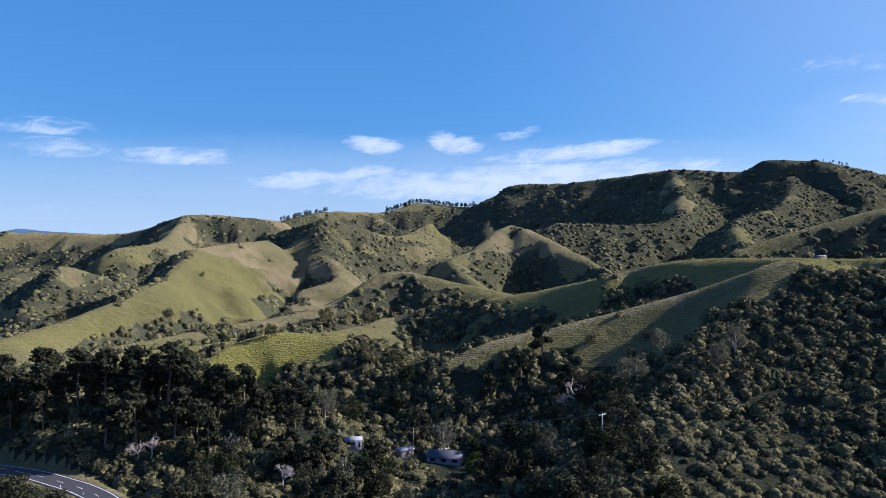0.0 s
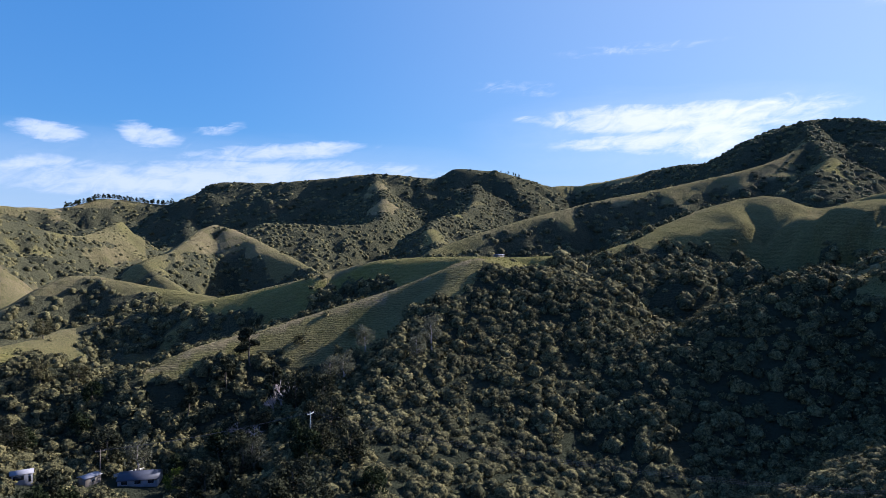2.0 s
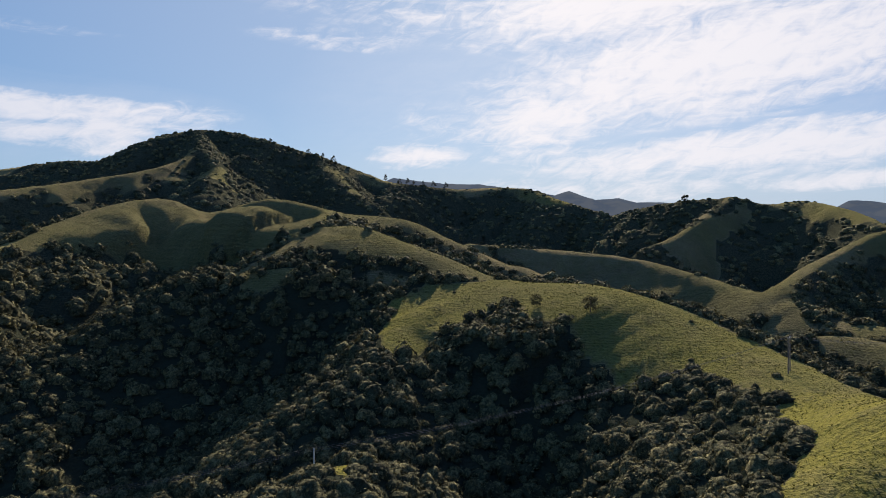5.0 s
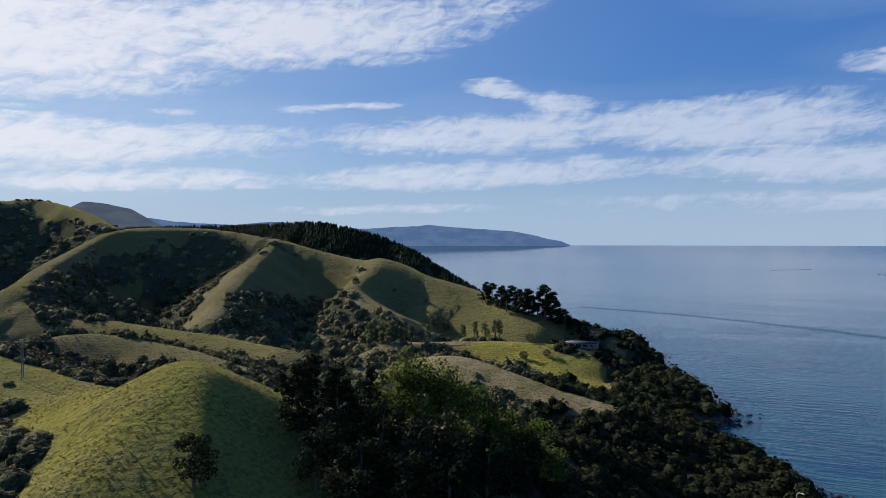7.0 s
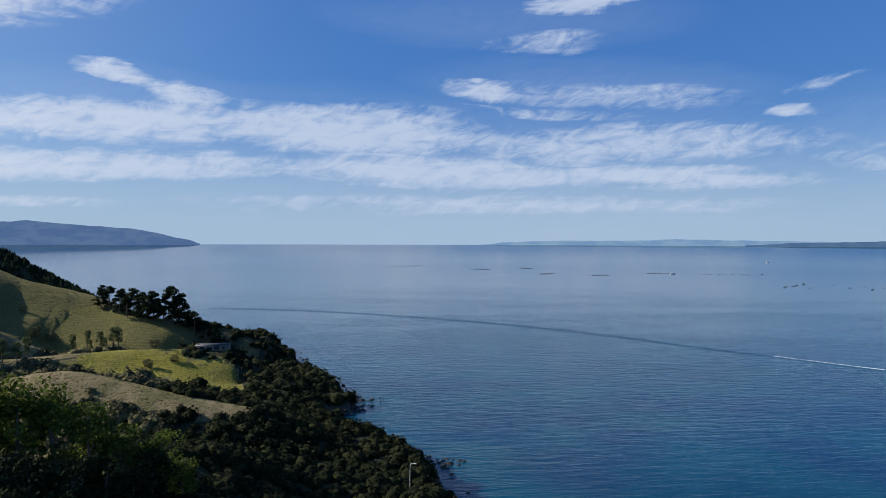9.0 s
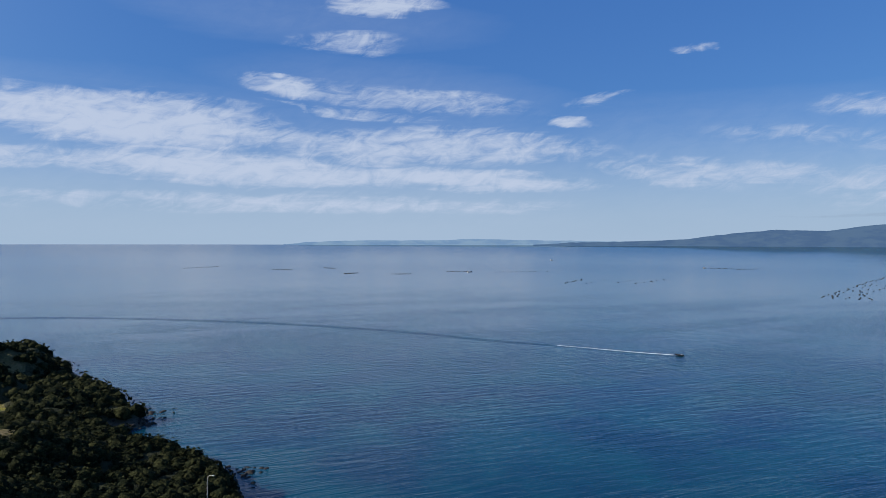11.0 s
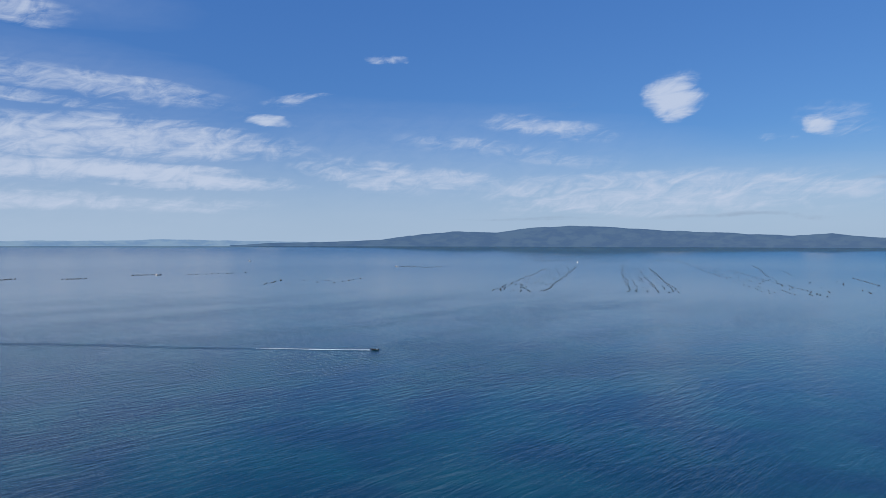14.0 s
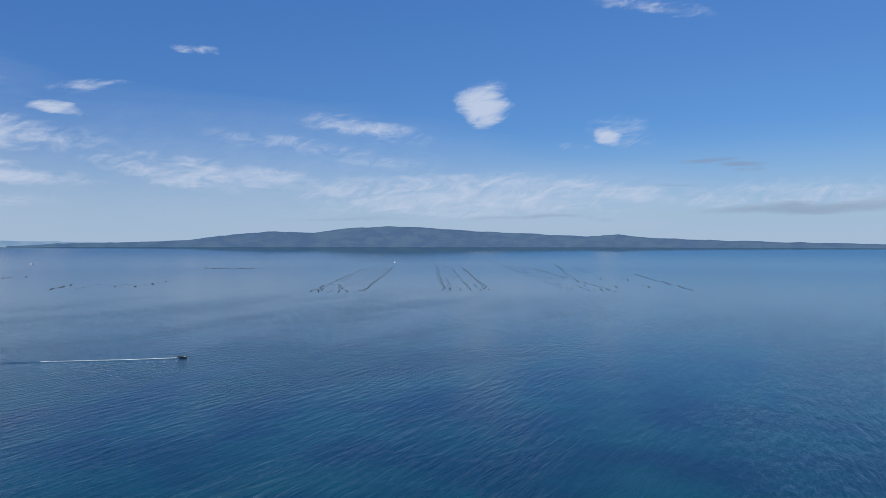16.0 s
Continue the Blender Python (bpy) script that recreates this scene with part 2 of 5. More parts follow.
def grass_material():
    m, n = material("pasture")
    geo = n.add("ShaderNodeNewGeometry").outputs["Position"]
    large = n.noise(geo, 0.012, 4)
    mid = n.noise(geo, 0.09, 5, 0.65)
    small = n.noise(geo, 0.9, 4, 0.7)
    z = n.add("ShaderNodeSeparateXYZ", {0: geo}).outputs[2]
    # sheep tracks follow the contours
    steps = n.math("SINE", n.math("ADD", n.math("MULTIPLY", z, 7.5), n.math("MULTIPLY", n.noise(geo, 0.08, 6, 0.65), 24.0)))
    dry = n.add("ShaderNodeAttribute", attribute_name="dry").outputs["Fac"]
    bush = n.add("ShaderNodeAttribute", attribute_name="bush").outputs["Fac"]
    inland = n.add("ShaderNodeAttribute", attribute_name="inland").outputs["Fac"]
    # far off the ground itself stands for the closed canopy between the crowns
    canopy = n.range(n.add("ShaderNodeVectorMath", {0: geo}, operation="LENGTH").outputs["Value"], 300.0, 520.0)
    d = n.math("ADD", dry, n.math("MULTIPLY", n.math("SUBTRACT", large, 0.5), 0.7), clamp=True)
    col = n.ramp(d, (0.0, (0.225, 0.205, 0.030)), (0.3, (0.140, 0.132, 0.040)), (0.62, (0.118, 0.104, 0.058)), (1.0, (0.220, 0.168, 0.108)))
    col = n.mix(n.math("MULTIPLY", n.range(mid, 0.45, 0.70), 0.5), col, (0.20, 0.165, 0.075))
    col = n.mix(n.math("MULTIPLY", n.range(small, 0.42, 0.68), 0.75), col, (0.040, 0.048, 0.016))
    # single dark tufts stand in the grass
    tufts = n.math("MULTIPLY", n.range(n.noise(geo, 0.5, 3, 0.6), 0.57, 0.66), n.range(n.noise(geo, 0.04, 3), 0.35, 0.6, 0.15, 0.6))
    col = n.mix(tufts, col, (0.046, 0.050, 0.026))
    rough_patch = n.range(n.noise(geo, 0.045, 6, 0.7), 0.46, 0.62)
    col = n.mix(n.math("MULTIPLY", rough_patch, n.math("MULTIPLY", d, 0.75)), col, (0.070, 0.072, 0.034))
    col = n.mix(n.math("MULTIPLY", n.math("MULTIPLY", n.range(steps, 0.1, 1.0), n.range(n.noise(geo, 0.03, 3), 0.40, 0.64)), 0.30), col, (0.06, 0.07, 0.022))
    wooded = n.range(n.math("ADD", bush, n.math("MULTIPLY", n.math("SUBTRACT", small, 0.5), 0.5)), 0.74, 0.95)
    # dark undergrowth colour that also paints the shade between the crowns into the ground
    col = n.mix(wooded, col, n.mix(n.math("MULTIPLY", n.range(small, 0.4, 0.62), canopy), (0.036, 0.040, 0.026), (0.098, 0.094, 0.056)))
    col = n.mix(n.range(n.math("ADD", inland, n.math("MULTIPLY", small, 3.0)), 6.0, 3.0), col, (0.10, 0.085, 0.07))
    h = n.math("ADD", n.math("MULTIPLY_ADD", tufts, 0.35, n.math("MULTIPLY", small, 0.9)), n.math("ADD", n.math("MULTIPLY", mid, 2.0), n.math("MULTIPLY", steps, 0.06)))
    bump = n.add("ShaderNodeBump", {"Height": h, "Strength": 1.0, "Distance": 1.4}).outputs[0]
    finish(n, col, 1.0, bump, spec=0.0, **{"Sheen Weight": n.range(wooded, 0.0, 1.0, 0.24, 0.0), "Sheen Roughness": 0.5, "Sheen Tint": (0.80, 0.66, 0.30, 1)})
    return m


def leaf_material(name, dark, light, through=0.3):
    m, n = material(name)
    geo = n.add("ShaderNodeNewGeometry")
    isl = geo.outputs["Random Per Island"]
    tone = n.noise(geo.outputs["Position"], 0.06, 4)
    patch = n.noise(geo.outputs["Position"], 0.22, 3, 0.6)
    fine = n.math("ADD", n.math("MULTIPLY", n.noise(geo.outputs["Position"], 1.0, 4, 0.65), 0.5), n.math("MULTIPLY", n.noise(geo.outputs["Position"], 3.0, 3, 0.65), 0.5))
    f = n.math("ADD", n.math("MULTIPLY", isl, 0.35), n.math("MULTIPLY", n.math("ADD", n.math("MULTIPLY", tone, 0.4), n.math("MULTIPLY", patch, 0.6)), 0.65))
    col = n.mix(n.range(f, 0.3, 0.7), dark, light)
    # darker in the bump's hollows: shade between leaf clumps painted into the colour
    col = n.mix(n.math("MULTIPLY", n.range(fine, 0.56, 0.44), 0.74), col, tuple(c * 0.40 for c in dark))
    bump = n.add("ShaderNodeBump", {"Height": fine, "Strength": 1.0, "Distance": 0.9}).outputs[0]
    p = n.add("ShaderNodeBsdfPrincipled", {"Base Color": col, "Roughness": 0.9, "Specular IOR Level": 0.03, "Normal": bump})
    t = n.add("ShaderNodeBsdfTranslucent", {"Color": col})
    mixed = n.add("ShaderNodeMixShader", {0: through, 1: p.outputs[0], 2: t.outputs[0]})
    n.add("ShaderNodeOutputMaterial", {0: mixed.outputs[0]})
    return m


def bark_material(name, dark, light):
    m, n = material(name)
    geo = n.add("ShaderNodeNewGeometry").outputs["Position"]
    long = n.add("ShaderNodeMapping", {"Vector": geo, "Scale": (6.0, 6.0, 1.2)}).outputs[0]
    f = n.noise(long, 1.5, 5, 0.65)
    bump = n.add("ShaderNodeBump", {"Height": f, "Strength": 0.8, "Distance": 0.1}).outputs[0]
    finish(n, n.mix(f, dark, light), 0.9, bump, spec=0.1)
    return m


def plain_material(name, color, rough=0.6, metal=0.0, vary=0.25, scale=1.0):
    """Paint, stone, metal or cloth with a little dirt and unevenness."""
    m, n = material(name)
    geo = n.add("ShaderNodeNewGeometry").outputs["Position"]
    f, g = n.noise(geo, 0.6 * scale, 5, 0.65), n.noise(geo, 7.0 * scale, 4, 0.6)
    col = n.mix(n.math("MULTIPLY", n.range(f, 0.35, 0.7), vary * 2), color, tuple(c * 0.5 for c in color))
    bump = n.add("ShaderNodeBump", {"Height": g, "Strength": 0.25, "Distance": 0.05}).outputs[0]
    finish(n, col, rough, bump, metal=metal)
    return m


def far_haze_material(name, color):
    """Land many kilometres off; the blue haze of the air is painted as emission."""
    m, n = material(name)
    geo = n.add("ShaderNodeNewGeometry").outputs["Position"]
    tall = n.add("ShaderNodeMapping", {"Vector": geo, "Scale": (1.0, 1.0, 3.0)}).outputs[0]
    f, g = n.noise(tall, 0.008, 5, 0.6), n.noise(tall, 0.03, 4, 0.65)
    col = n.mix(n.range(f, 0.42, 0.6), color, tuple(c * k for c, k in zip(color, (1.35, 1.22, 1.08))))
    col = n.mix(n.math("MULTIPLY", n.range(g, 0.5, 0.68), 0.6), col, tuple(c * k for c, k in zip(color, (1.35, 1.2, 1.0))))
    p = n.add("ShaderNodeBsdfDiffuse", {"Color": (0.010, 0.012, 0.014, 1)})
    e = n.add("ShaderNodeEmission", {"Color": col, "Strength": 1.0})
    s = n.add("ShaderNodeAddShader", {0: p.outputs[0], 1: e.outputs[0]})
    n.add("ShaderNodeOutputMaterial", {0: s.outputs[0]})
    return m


def sea_material(name="sea_water", flat=True):
    m, n = material(name)
    geo = n.add("ShaderNodeNewGeometry").outputs["Position"]
    turned = n.add("ShaderNodeMapping", {"Vector": geo, "Rotation": (0, 0, radians(-24))}).outputs[0]
    wide = n.add("ShaderNodeMapping", {"Vector": turned, "Scale": (0.22, 1.0, 1.0)}).outputs[0]
    w1 = n.noise(wide, 0.26, 3, 0.5, 0.5)
    w2 = n.noise(wide, 0.95, 4, 0.6, 0.3)
    # gusts roughen some stretches, others lie slack
    gust = n.range(n.noise(n.add("ShaderNodeMapping", {"Vector": turned, "Scale": (0.5, 1.6, 1.0)}).outputs[0], 0.006, 4, 0.55, 0.6), 0.36, 0.64, 0.35, 1.0)
    swell = n.noise(geo, 0.02, 3)
    h = n.math("ADD", n.math("MULTIPLY", w1, 0.9), n.math("MULTIPLY", w2, 0.35))
    # the chop is stronger inshore; far out the water lies smooth
    out = n.add("ShaderNodeVectorMath", {0: geo}, operation="LENGTH").outputs["Value"]
    # far out only the near flanks of the waves show
    x, y, _ = n.add("ShaderNodeSeparateXYZ", {0: geo}).outputs
    tilt = n.math("DIVIDE", n.math("ADD", n.range(out, 500.0, 2400.0, 0.0, -0.042), n.range(out, 2600.0, 4600.0, 0.0, -0.035)), out)
    level = n.add("ShaderNodeVectorMath", {0: n.add("ShaderNodeCombineXYZ", {0: n.math("MULTIPLY", x, tilt), 1: n.math("MULTIPLY", y, tilt), 2: 1.0}).outputs[0]}, operation="NORMALIZE").outputs[0]
    bump = n.add("ShaderNodeBump", {"Height": h, "Strength": n.math("MULTIPLY", gust, n.range(out, 200.0, 1300.0, 0.85, 0.12, False)), "Distance": 1.0, **({"Normal": level} if flat else {})}).outputs[0]
    col = n.mix(n.range(swell, 0.35, 0.65), (0.001, 0.026, 0.056), (0.002, 0.046, 0.070))
    finish(n, col, n.range(out, 400.0, 2000.0, 0.10, 0.11), bump, spec=0.5, IOR=1.33)
    return m


GRASS = grass_material()
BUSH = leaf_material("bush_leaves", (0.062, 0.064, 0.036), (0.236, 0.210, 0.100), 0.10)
# a darker species than BUSH, with the coast slope's shade put into its colour
SHADED_COAST_BUSH = leaf_material("shaded_coastal_leaves", (0.013, 0.018, 0.009), (0.046, 0.050, 0.021), 0.12)
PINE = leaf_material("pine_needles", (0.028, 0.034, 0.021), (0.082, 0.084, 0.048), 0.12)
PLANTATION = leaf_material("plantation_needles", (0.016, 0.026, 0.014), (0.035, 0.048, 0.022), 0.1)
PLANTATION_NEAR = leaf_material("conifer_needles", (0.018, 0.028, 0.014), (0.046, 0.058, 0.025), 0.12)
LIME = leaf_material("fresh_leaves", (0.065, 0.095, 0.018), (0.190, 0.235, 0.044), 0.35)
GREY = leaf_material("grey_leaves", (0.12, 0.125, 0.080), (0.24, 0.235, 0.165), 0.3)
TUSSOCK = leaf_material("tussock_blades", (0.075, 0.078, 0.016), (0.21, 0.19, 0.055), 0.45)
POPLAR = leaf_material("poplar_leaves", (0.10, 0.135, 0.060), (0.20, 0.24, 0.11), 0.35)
BARK = bark_material("bark", (0.07, 0.055, 0.04), (0.20, 0.17, 0.14))
PALE_BARK = bark_material("bleached_wood", (0.22, 0.185, 0.18), (0.42, 0.37, 0.36))
# glow colours with the haze of each distance in them
FAR_LAND = far_haze_material("far_land_haze", (0.036, 0.078, 0.155))
FAR_FAINT = far_haze_material("far_coast_haze", (0.105, 0.185, 0.30))
FAR_RIDGE = far_haze_material("far_ridge_haze", (0.040, 0.055, 0.080))
FAR_CAPE = far_haze_material("far_cape_haze", (0.048, 0.088, 0.180))
ROCK = plain_material("shore_rock", (0.022, 0.019, 0.017), 0.85, vary=0.45)
SEA = sea_material()
WAKE_WATER = sea_material("wake_water", False)
FOAM = plain_material("foam", (0.75, 0.78, 0.80), 0.9, vary=0.15)
ASPHALT = plain_material("asphalt", (0.050, 0.050, 0.055), 0.85, vary=0.2)
ROAD_PAINT = plain_material("road_paint", (0.62, 0.62, 0.60), 0.7, vary=0.2)
WHITE = plain_material("white_paint", (0.50, 0.50, 0.50), 0.55, vary=0.15)
# white house paint, greyed to put the shade of the trees into it
DIMMED_WHITE = plain_material("dimmed_white_boards", (0.27, 0.27, 0.30), 0.6, vary=0.25)
ROOF_BLUE = plain_material("slate_blue_roofing", (0.060, 0.066, 0.092), 0.6, vary=0.25)
ROOF_DARK = plain_material("dark_roofing", (0.045, 0.045, 0.05), 0.55, vary=0.2)
WALL = plain_material("weathered_cladding", (0.22, 0.19, 0.16), 0.75, vary=0.3)
GLASS = plain_material("window_glass", (0.02, 0.025, 0.03), 0.08, vary=0.05)
TIMBER = plain_material("weathered_timber", (0.20, 0.17, 0.14), 0.85, vary=0.3)
CONCRETE = plain_material("concrete_pole", (0.55, 0.54, 0.50), 0.8, vary=0.2)
WIRE = plain_material("aluminium_wire", (0.10, 0.10, 0.11), 0.8, 0.0, vary=0.1)
RUBBER = plain_material("black_rubber", (0.02, 0.02, 0.02), 0.7, vary=0.1)
BUOY = plain_material("black_buoy", (0.025, 0.027, 0.03), 0.5, vary=0.2)

# ---- the ground ----
RIDGES = []


def ridge(name, crest, slope=(0.55, 0.55), grass=(30, 30), top=4.0, shelf=1e6):
    """A ridge of the hills: its crest line, the fall to the left and right of it, how far grass reaches down each side, how round its top is, and the distance past which it falls off steeply."""
    RIDGES.append((np.array(crest, float), slope, grass, top, shelf))

ridge("spur_bush", [(181, 328, 77), (154, 309, 74), (117, 276, 53), (88, 245, 39), (66, 218, 29), (44, 190, 24)], slope=(0.28, 0.6), grass=(0, 0), top=6.0, shelf=70.0)
ridge("spur_edge", [(222, 322, 76), (206, 295, 68), (196, 271, 62), (186, 224, 41), (171, 188, 25), (150, 161, 12)], slope=(0.95, 0.3), grass=(0, 0), top=3.0)
ridge("spur_grass", [(159, 306, 75), (111, 316, 60), (60, 314, 47), (25, 309, 40), (1, 300, 32)], slope=(0.8, 0.55), grass=(55, 20))
ridge("plateau", [(219, 335, 76), (196, 383, 76), (156, 443, 73), (111, 477, 59), (69, 505, 44)], grass=(60, 45))
ridge("plateau2", [(113, 456, 62), (73, 495, 49), (24, 519, 40), (-38, 539, 26)], grass=(16, 40))
ridge("field", [(-40, 328, 38), (-63, 334, 39), (-83, 335, 40), (-100, 325, 36), (-114, 299, 29)], grass=(45, 20))
ridge("fieldback", [(-38, 539, 26), (-72, 464, 24), (-126, 401, 26), (-160, 356, 27), (-180, 312, 30)], grass=(28, 60))
ridge("knoll_m", [(60, 617, 38), (9, 640, 47), (-52, 658, 57), (-95, 613, 31), (-166, 556, 17), (-203, 479, 16), (-235, 407, 13)], grass=(25, 55))
ridge("knob_n", [(171, 699, 54), (143, 787, 78), (91, 895, 108), (44, 799, 78), (10, 740, 65), (48, 658, 35)], grass=(25, 35))
ridge("hill_mid", [(-25, 1250, 121), (-77, 1097, 94), (-169, 986, 119), (-156, 886, 85), (-119, 771, 46), (-149, 725, 35)], grass=(60, 25))
ridge("hill_mid_l", [(-169, 986, 119), (-244, 1021, 102), (-314, 1054, 76)], grass=(40, 90))
ridge("hill_left", [(-230, 870, 88), (-260, 714, 79), (-251, 643, 63), (-253, 544, 42), (-269, 468, 29), (-275, 417, 25)], grass=(90, 130))
ridge("far_left_a", [(-407, 803, 45), (-443, 760, 62), (-473, 718, 52)], grass=(60,90))
ridge("far_left", [(-1100, 1670, 114), (-971, 1691, 111), (-759, 1632, 110), (-570, 1495, 146), (-442, 1486, 141), (-371, 1556, 134)], grass=(120, 60))
ridge("far_left_spur", [(-570, 1495, 146), (-517, 1247, 90), (-543, 1126, 76)], grass=(60, 100))
ridge("sky_a", [(-394, 1654, 140), (-304, 1774, 168), (-161, 1843, 168), (-70, 1899, 199), (73, 1899, 187), (164, 1843, 215)], grass=(40,30))
ridge("sky_b", [(142, 1594, 198), (157, 1542, 216), (268, 1476, 215), (361, 1404, 220), (452, 1325, 227), (565, 1281, 219), (601, 1265, 238), (683, 1222, 229), (770, 1229, 212)], grass=(10, 10))
ridge("sky_b2", [(677, 1225, 234), (763, 1233, 218), (832, 1248, 209), (923, 1182, 217), (891, 947, 224), (865, 832, 218), (852, 696, 247)], grass=(10, 30))
ridge("sky_spur1", [(452, 1325, 227), (387, 1083, 143), (316, 1001, 113), (171, 985, 113)], grass=(8, 6))
ridge("sky_spur2", [(634, 1226, 217), (522, 1025, 144), (398, 918, 115), (354, 773, 78)], grass=(8, 6))
ridge("big_hill", [(852, 696, 250), (839, 632, 251), (859, 568, 245), (903, 474, 216), (920, 392, 186), (930, 367, 176), (1009, 292, 170), (1032, 192, 171), (991, 134, 151), (948, 64, 127)], grass=(20, 12))
ridge("big_spur", [(839, 632, 251), (737, 551, 210), (639, 530, 173), (521, 553, 145), (429, 578, 126), (319, 578, 99), (251, 567, 79)], grass=(25, 60))
ridge("big_spur2", [(737, 551, 210), (637, 450, 166), (562, 417, 147)], grass=(8, 6))
ridge("big_spur3", [(903, 474, 216), (768, 364, 155), (736, 314, 132)], grass=(8, 6))
ridge("green_pl", [(302, 360, 84), (366, 370, 105), (428, 361, 120), (461, 336, 110), (461, 281, 120), (464, 235, 111), (450, 217, 107), (460, 169, 102), (459, 141, 90), (451, 92, 70)], slope=(0.55, 0.30), grass=(14, 14), top=8.0, shelf=75.0)
ridge("knoll_k", [(206, 218, 45), (259, 205, 68), (291, 195, 77), (324, 179, 90), (336, 156, 93)], slope=(0.8, 0.70), grass=(30, 22), top=13.0)
ridge("knoll_k2", [(332, 163, 92), (331, 142, 91), (323, 105, 80), (303, 67, 68), (279, 24, 68), (265, -4, 62), (238, -28, 53), (211, -42, 48), (183, -51, 46)], slope=(0.55, 0.35), grass=(40, 35), top=9.0, shelf=65.0)
ridge("knoll_spur", [(293, 65, 65), (245, 88, 56), (209, 84, 48), (188, 83, 42)], grass=(18, 25))
ridge("mini", [(145, 67, 32), (133, 68, 34)], grass=(12, 12))
ridge("hump", [(178, -50, 47), (151, -52, 54), (135, -53, 59), (118, -48, 54), (100, -40, 45), (84, -33, 36)], slope=(0.9, 0.5), grass=(30, 60))
ridge("hump_spur", [(135, -53, 59), (120, -35, 52), (106, -19, 46)], grass=(60, 20))
ridge("q1", [(599, 158, 85), (599, 30, 74), (559, -28, 62), (493, -82, 46), (433, -121, 38), (348, -153, 34), (298, -164, 32)], grass=(30, 60))
ridge("q2", [(324, -64, 44), (319, -84, 45), (292, -105, 41), (232, -117, 36)], grass=(20, 25))
ridge("q3", [(998, 67, 119), (900, -15, 134), (845, -91, 136), (841, -125, 128), (844, -167, 132), (777, -192, 118), (691, -201, 99)], grass=(30, 25))
ridge("q3_spur", [(845, -91, 136), (719, -30, 94), (680, 0, 80)], grass=(20, 20))
ridge("q5", [(512, -89, 56), (602, -148, 80), (650, -199, 97), (623, -273, 97), (563, -305, 86), (493, -342, 70), (463, -350, 69), (424, -366, 57), (380, -383, 46), (327, -378, 33), (290, -396, 27), (262, -405, 18)], grass=(40, 40))
ridge("q5_spur", [(563, -305, 86), (487, -233, 62), (414, -177, 36), (402, -153, 27)], grass=(6, 30))
ridge("q5_spur2", [(463, -350, 69), (427, -296, 50), (368, -292, 34)], grass=(30, 12))
ridge("q6", [(1243, -381, 106), (1053, -462, 107), (949, -515, 109), (845, -535, 109), (749, -585, 84), (663, -609, 61), (605, -611, 36)], grass=(0, 0))
ridge("pink", [(282, -172, 26), (252, -197, 29), (219, -205, 34), (194, -208, 31), (169, -210, 27), (146, -215, 24)], grass=(20, 30))
ridge("flat", [(339, -265, 20), (286, -307, 23), (239, -333, 22)], grass=(60, 60))
ridge("garden", [(102, -82, 47), (98, -92, 46), (104, -116, 37), (120, -156, 27)], grass=(6, 6))
ridge("road_bank", [(-50, 250, 20), (-85, 245, 25), (-120, 242, 27), (-170, 248, 24)], grass=(0, 0))

SHORE = np.array([(3200, -1500), (1500, -760), (1000, -690), (760, -690), (640, -650), (480, -560), (370, -510), (318, -496), (288, -481), (238, -424), (182, -363), (148, -323), (142, -306), (150, -296), (116, -268), (99, -253), (84, -243), (70, -226), (50, -190), (20, -140),
                  (-40, -80), (-110, 20), (-170, 120), (-230, 230), (-330, 420), (-560, 800), (-1500, 1500), (-4000, 2500)], float)


def smooth_line(p, k=4):
    """A curve through the points, k pieces for each gap."""
    q = np.vstack([2 * p[0] - p[1], p, 2 * p[-1] - p[-2]])
    out = []
    for i in range(1, len(q) - 2):
        for u in np.arange(k) / k:
            a, b, c, d = q[i - 1:i + 3]
            out.append(0.5 * (2 * b + (c - a) * u + (2 * a - 5 * b + 4 * c - d) * u * u + (3 * b - a - 3 * c + d) * u ** 3))
    return np.array(out + [q[-2]])


def nearest(px, py, line):
    """Distance to a line of points, the side (plus: left of its direction), and the line's height there."""
    best = np.full(px.shape, 1e18)
    side, high = np.zeros(px.shape), np.zeros(px.shape)
    for a, b in zip(line[:-1], line[1:]):
        dx, dy = b[0] - a[0], b[1] - a[1]
        u = np.clip(((px - a[0]) * dx + (py - a[1]) * dy) / (dx * dx + dy * dy + 1e-9), 0, 1)
        ex, ey = px - a[0] - u * dx, py - a[1] - u * dy
        d2 = ex * ex + ey * ey
        m = d2 < best
        best[m] = d2[m]
        side[m] = ((dx * ey - dy * ex) / (math.hypot(dx, dy) * np.sqrt(d2) + 1e-6))[m]
        if len(a) > 2:
            high[m] = (a[2] + u * (b[2] - a[2]))[m]
    return np.sqrt(best), side, high


PASTURES = []


def pasture(outline, dry=0.3):
    """A stretch of grass among the bush, and how dry it is."""
    PASTURES.append((np.array(outline, float), dry))


def thicket(outline):
    """A stretch of bush in the pastures."""
    PASTURES.append((np.array(outline, float), None))


def inside(x, y, p):
    odd = np.zeros(x.shape, bool)
    for (ax, ay), (bx, by) in zip(p, np.roll(p, -1, 0)):
        if ay != by:
            odd ^= ((ay > y) != (by > y)) & (x < ax + (y - ay) * (bx - ax) / (by - ay))
    return odd


pasture([(-112, 297), (-100, 335), (-75, 345), (-43, 330), (-43, 318), (-53, 311), (-74, 309), (-80, 301), (-102, 287)], dry=0.15)
pasture([(-261, 396), (-274, 415), (-267, 470), (-253, 544), (-258, 649), (-259, 710), (-214, 719), (-158, 712), (-160, 671), (-181, 574), (-210, 549), (-226, 513), (-240, 480), (-250, 455)], dry=0.42)
pasture([(-180, 310), (-165, 362), (-132, 408), (-100, 445), (-118, 385), (-148, 345), (-162, 318)], dry=0.4)
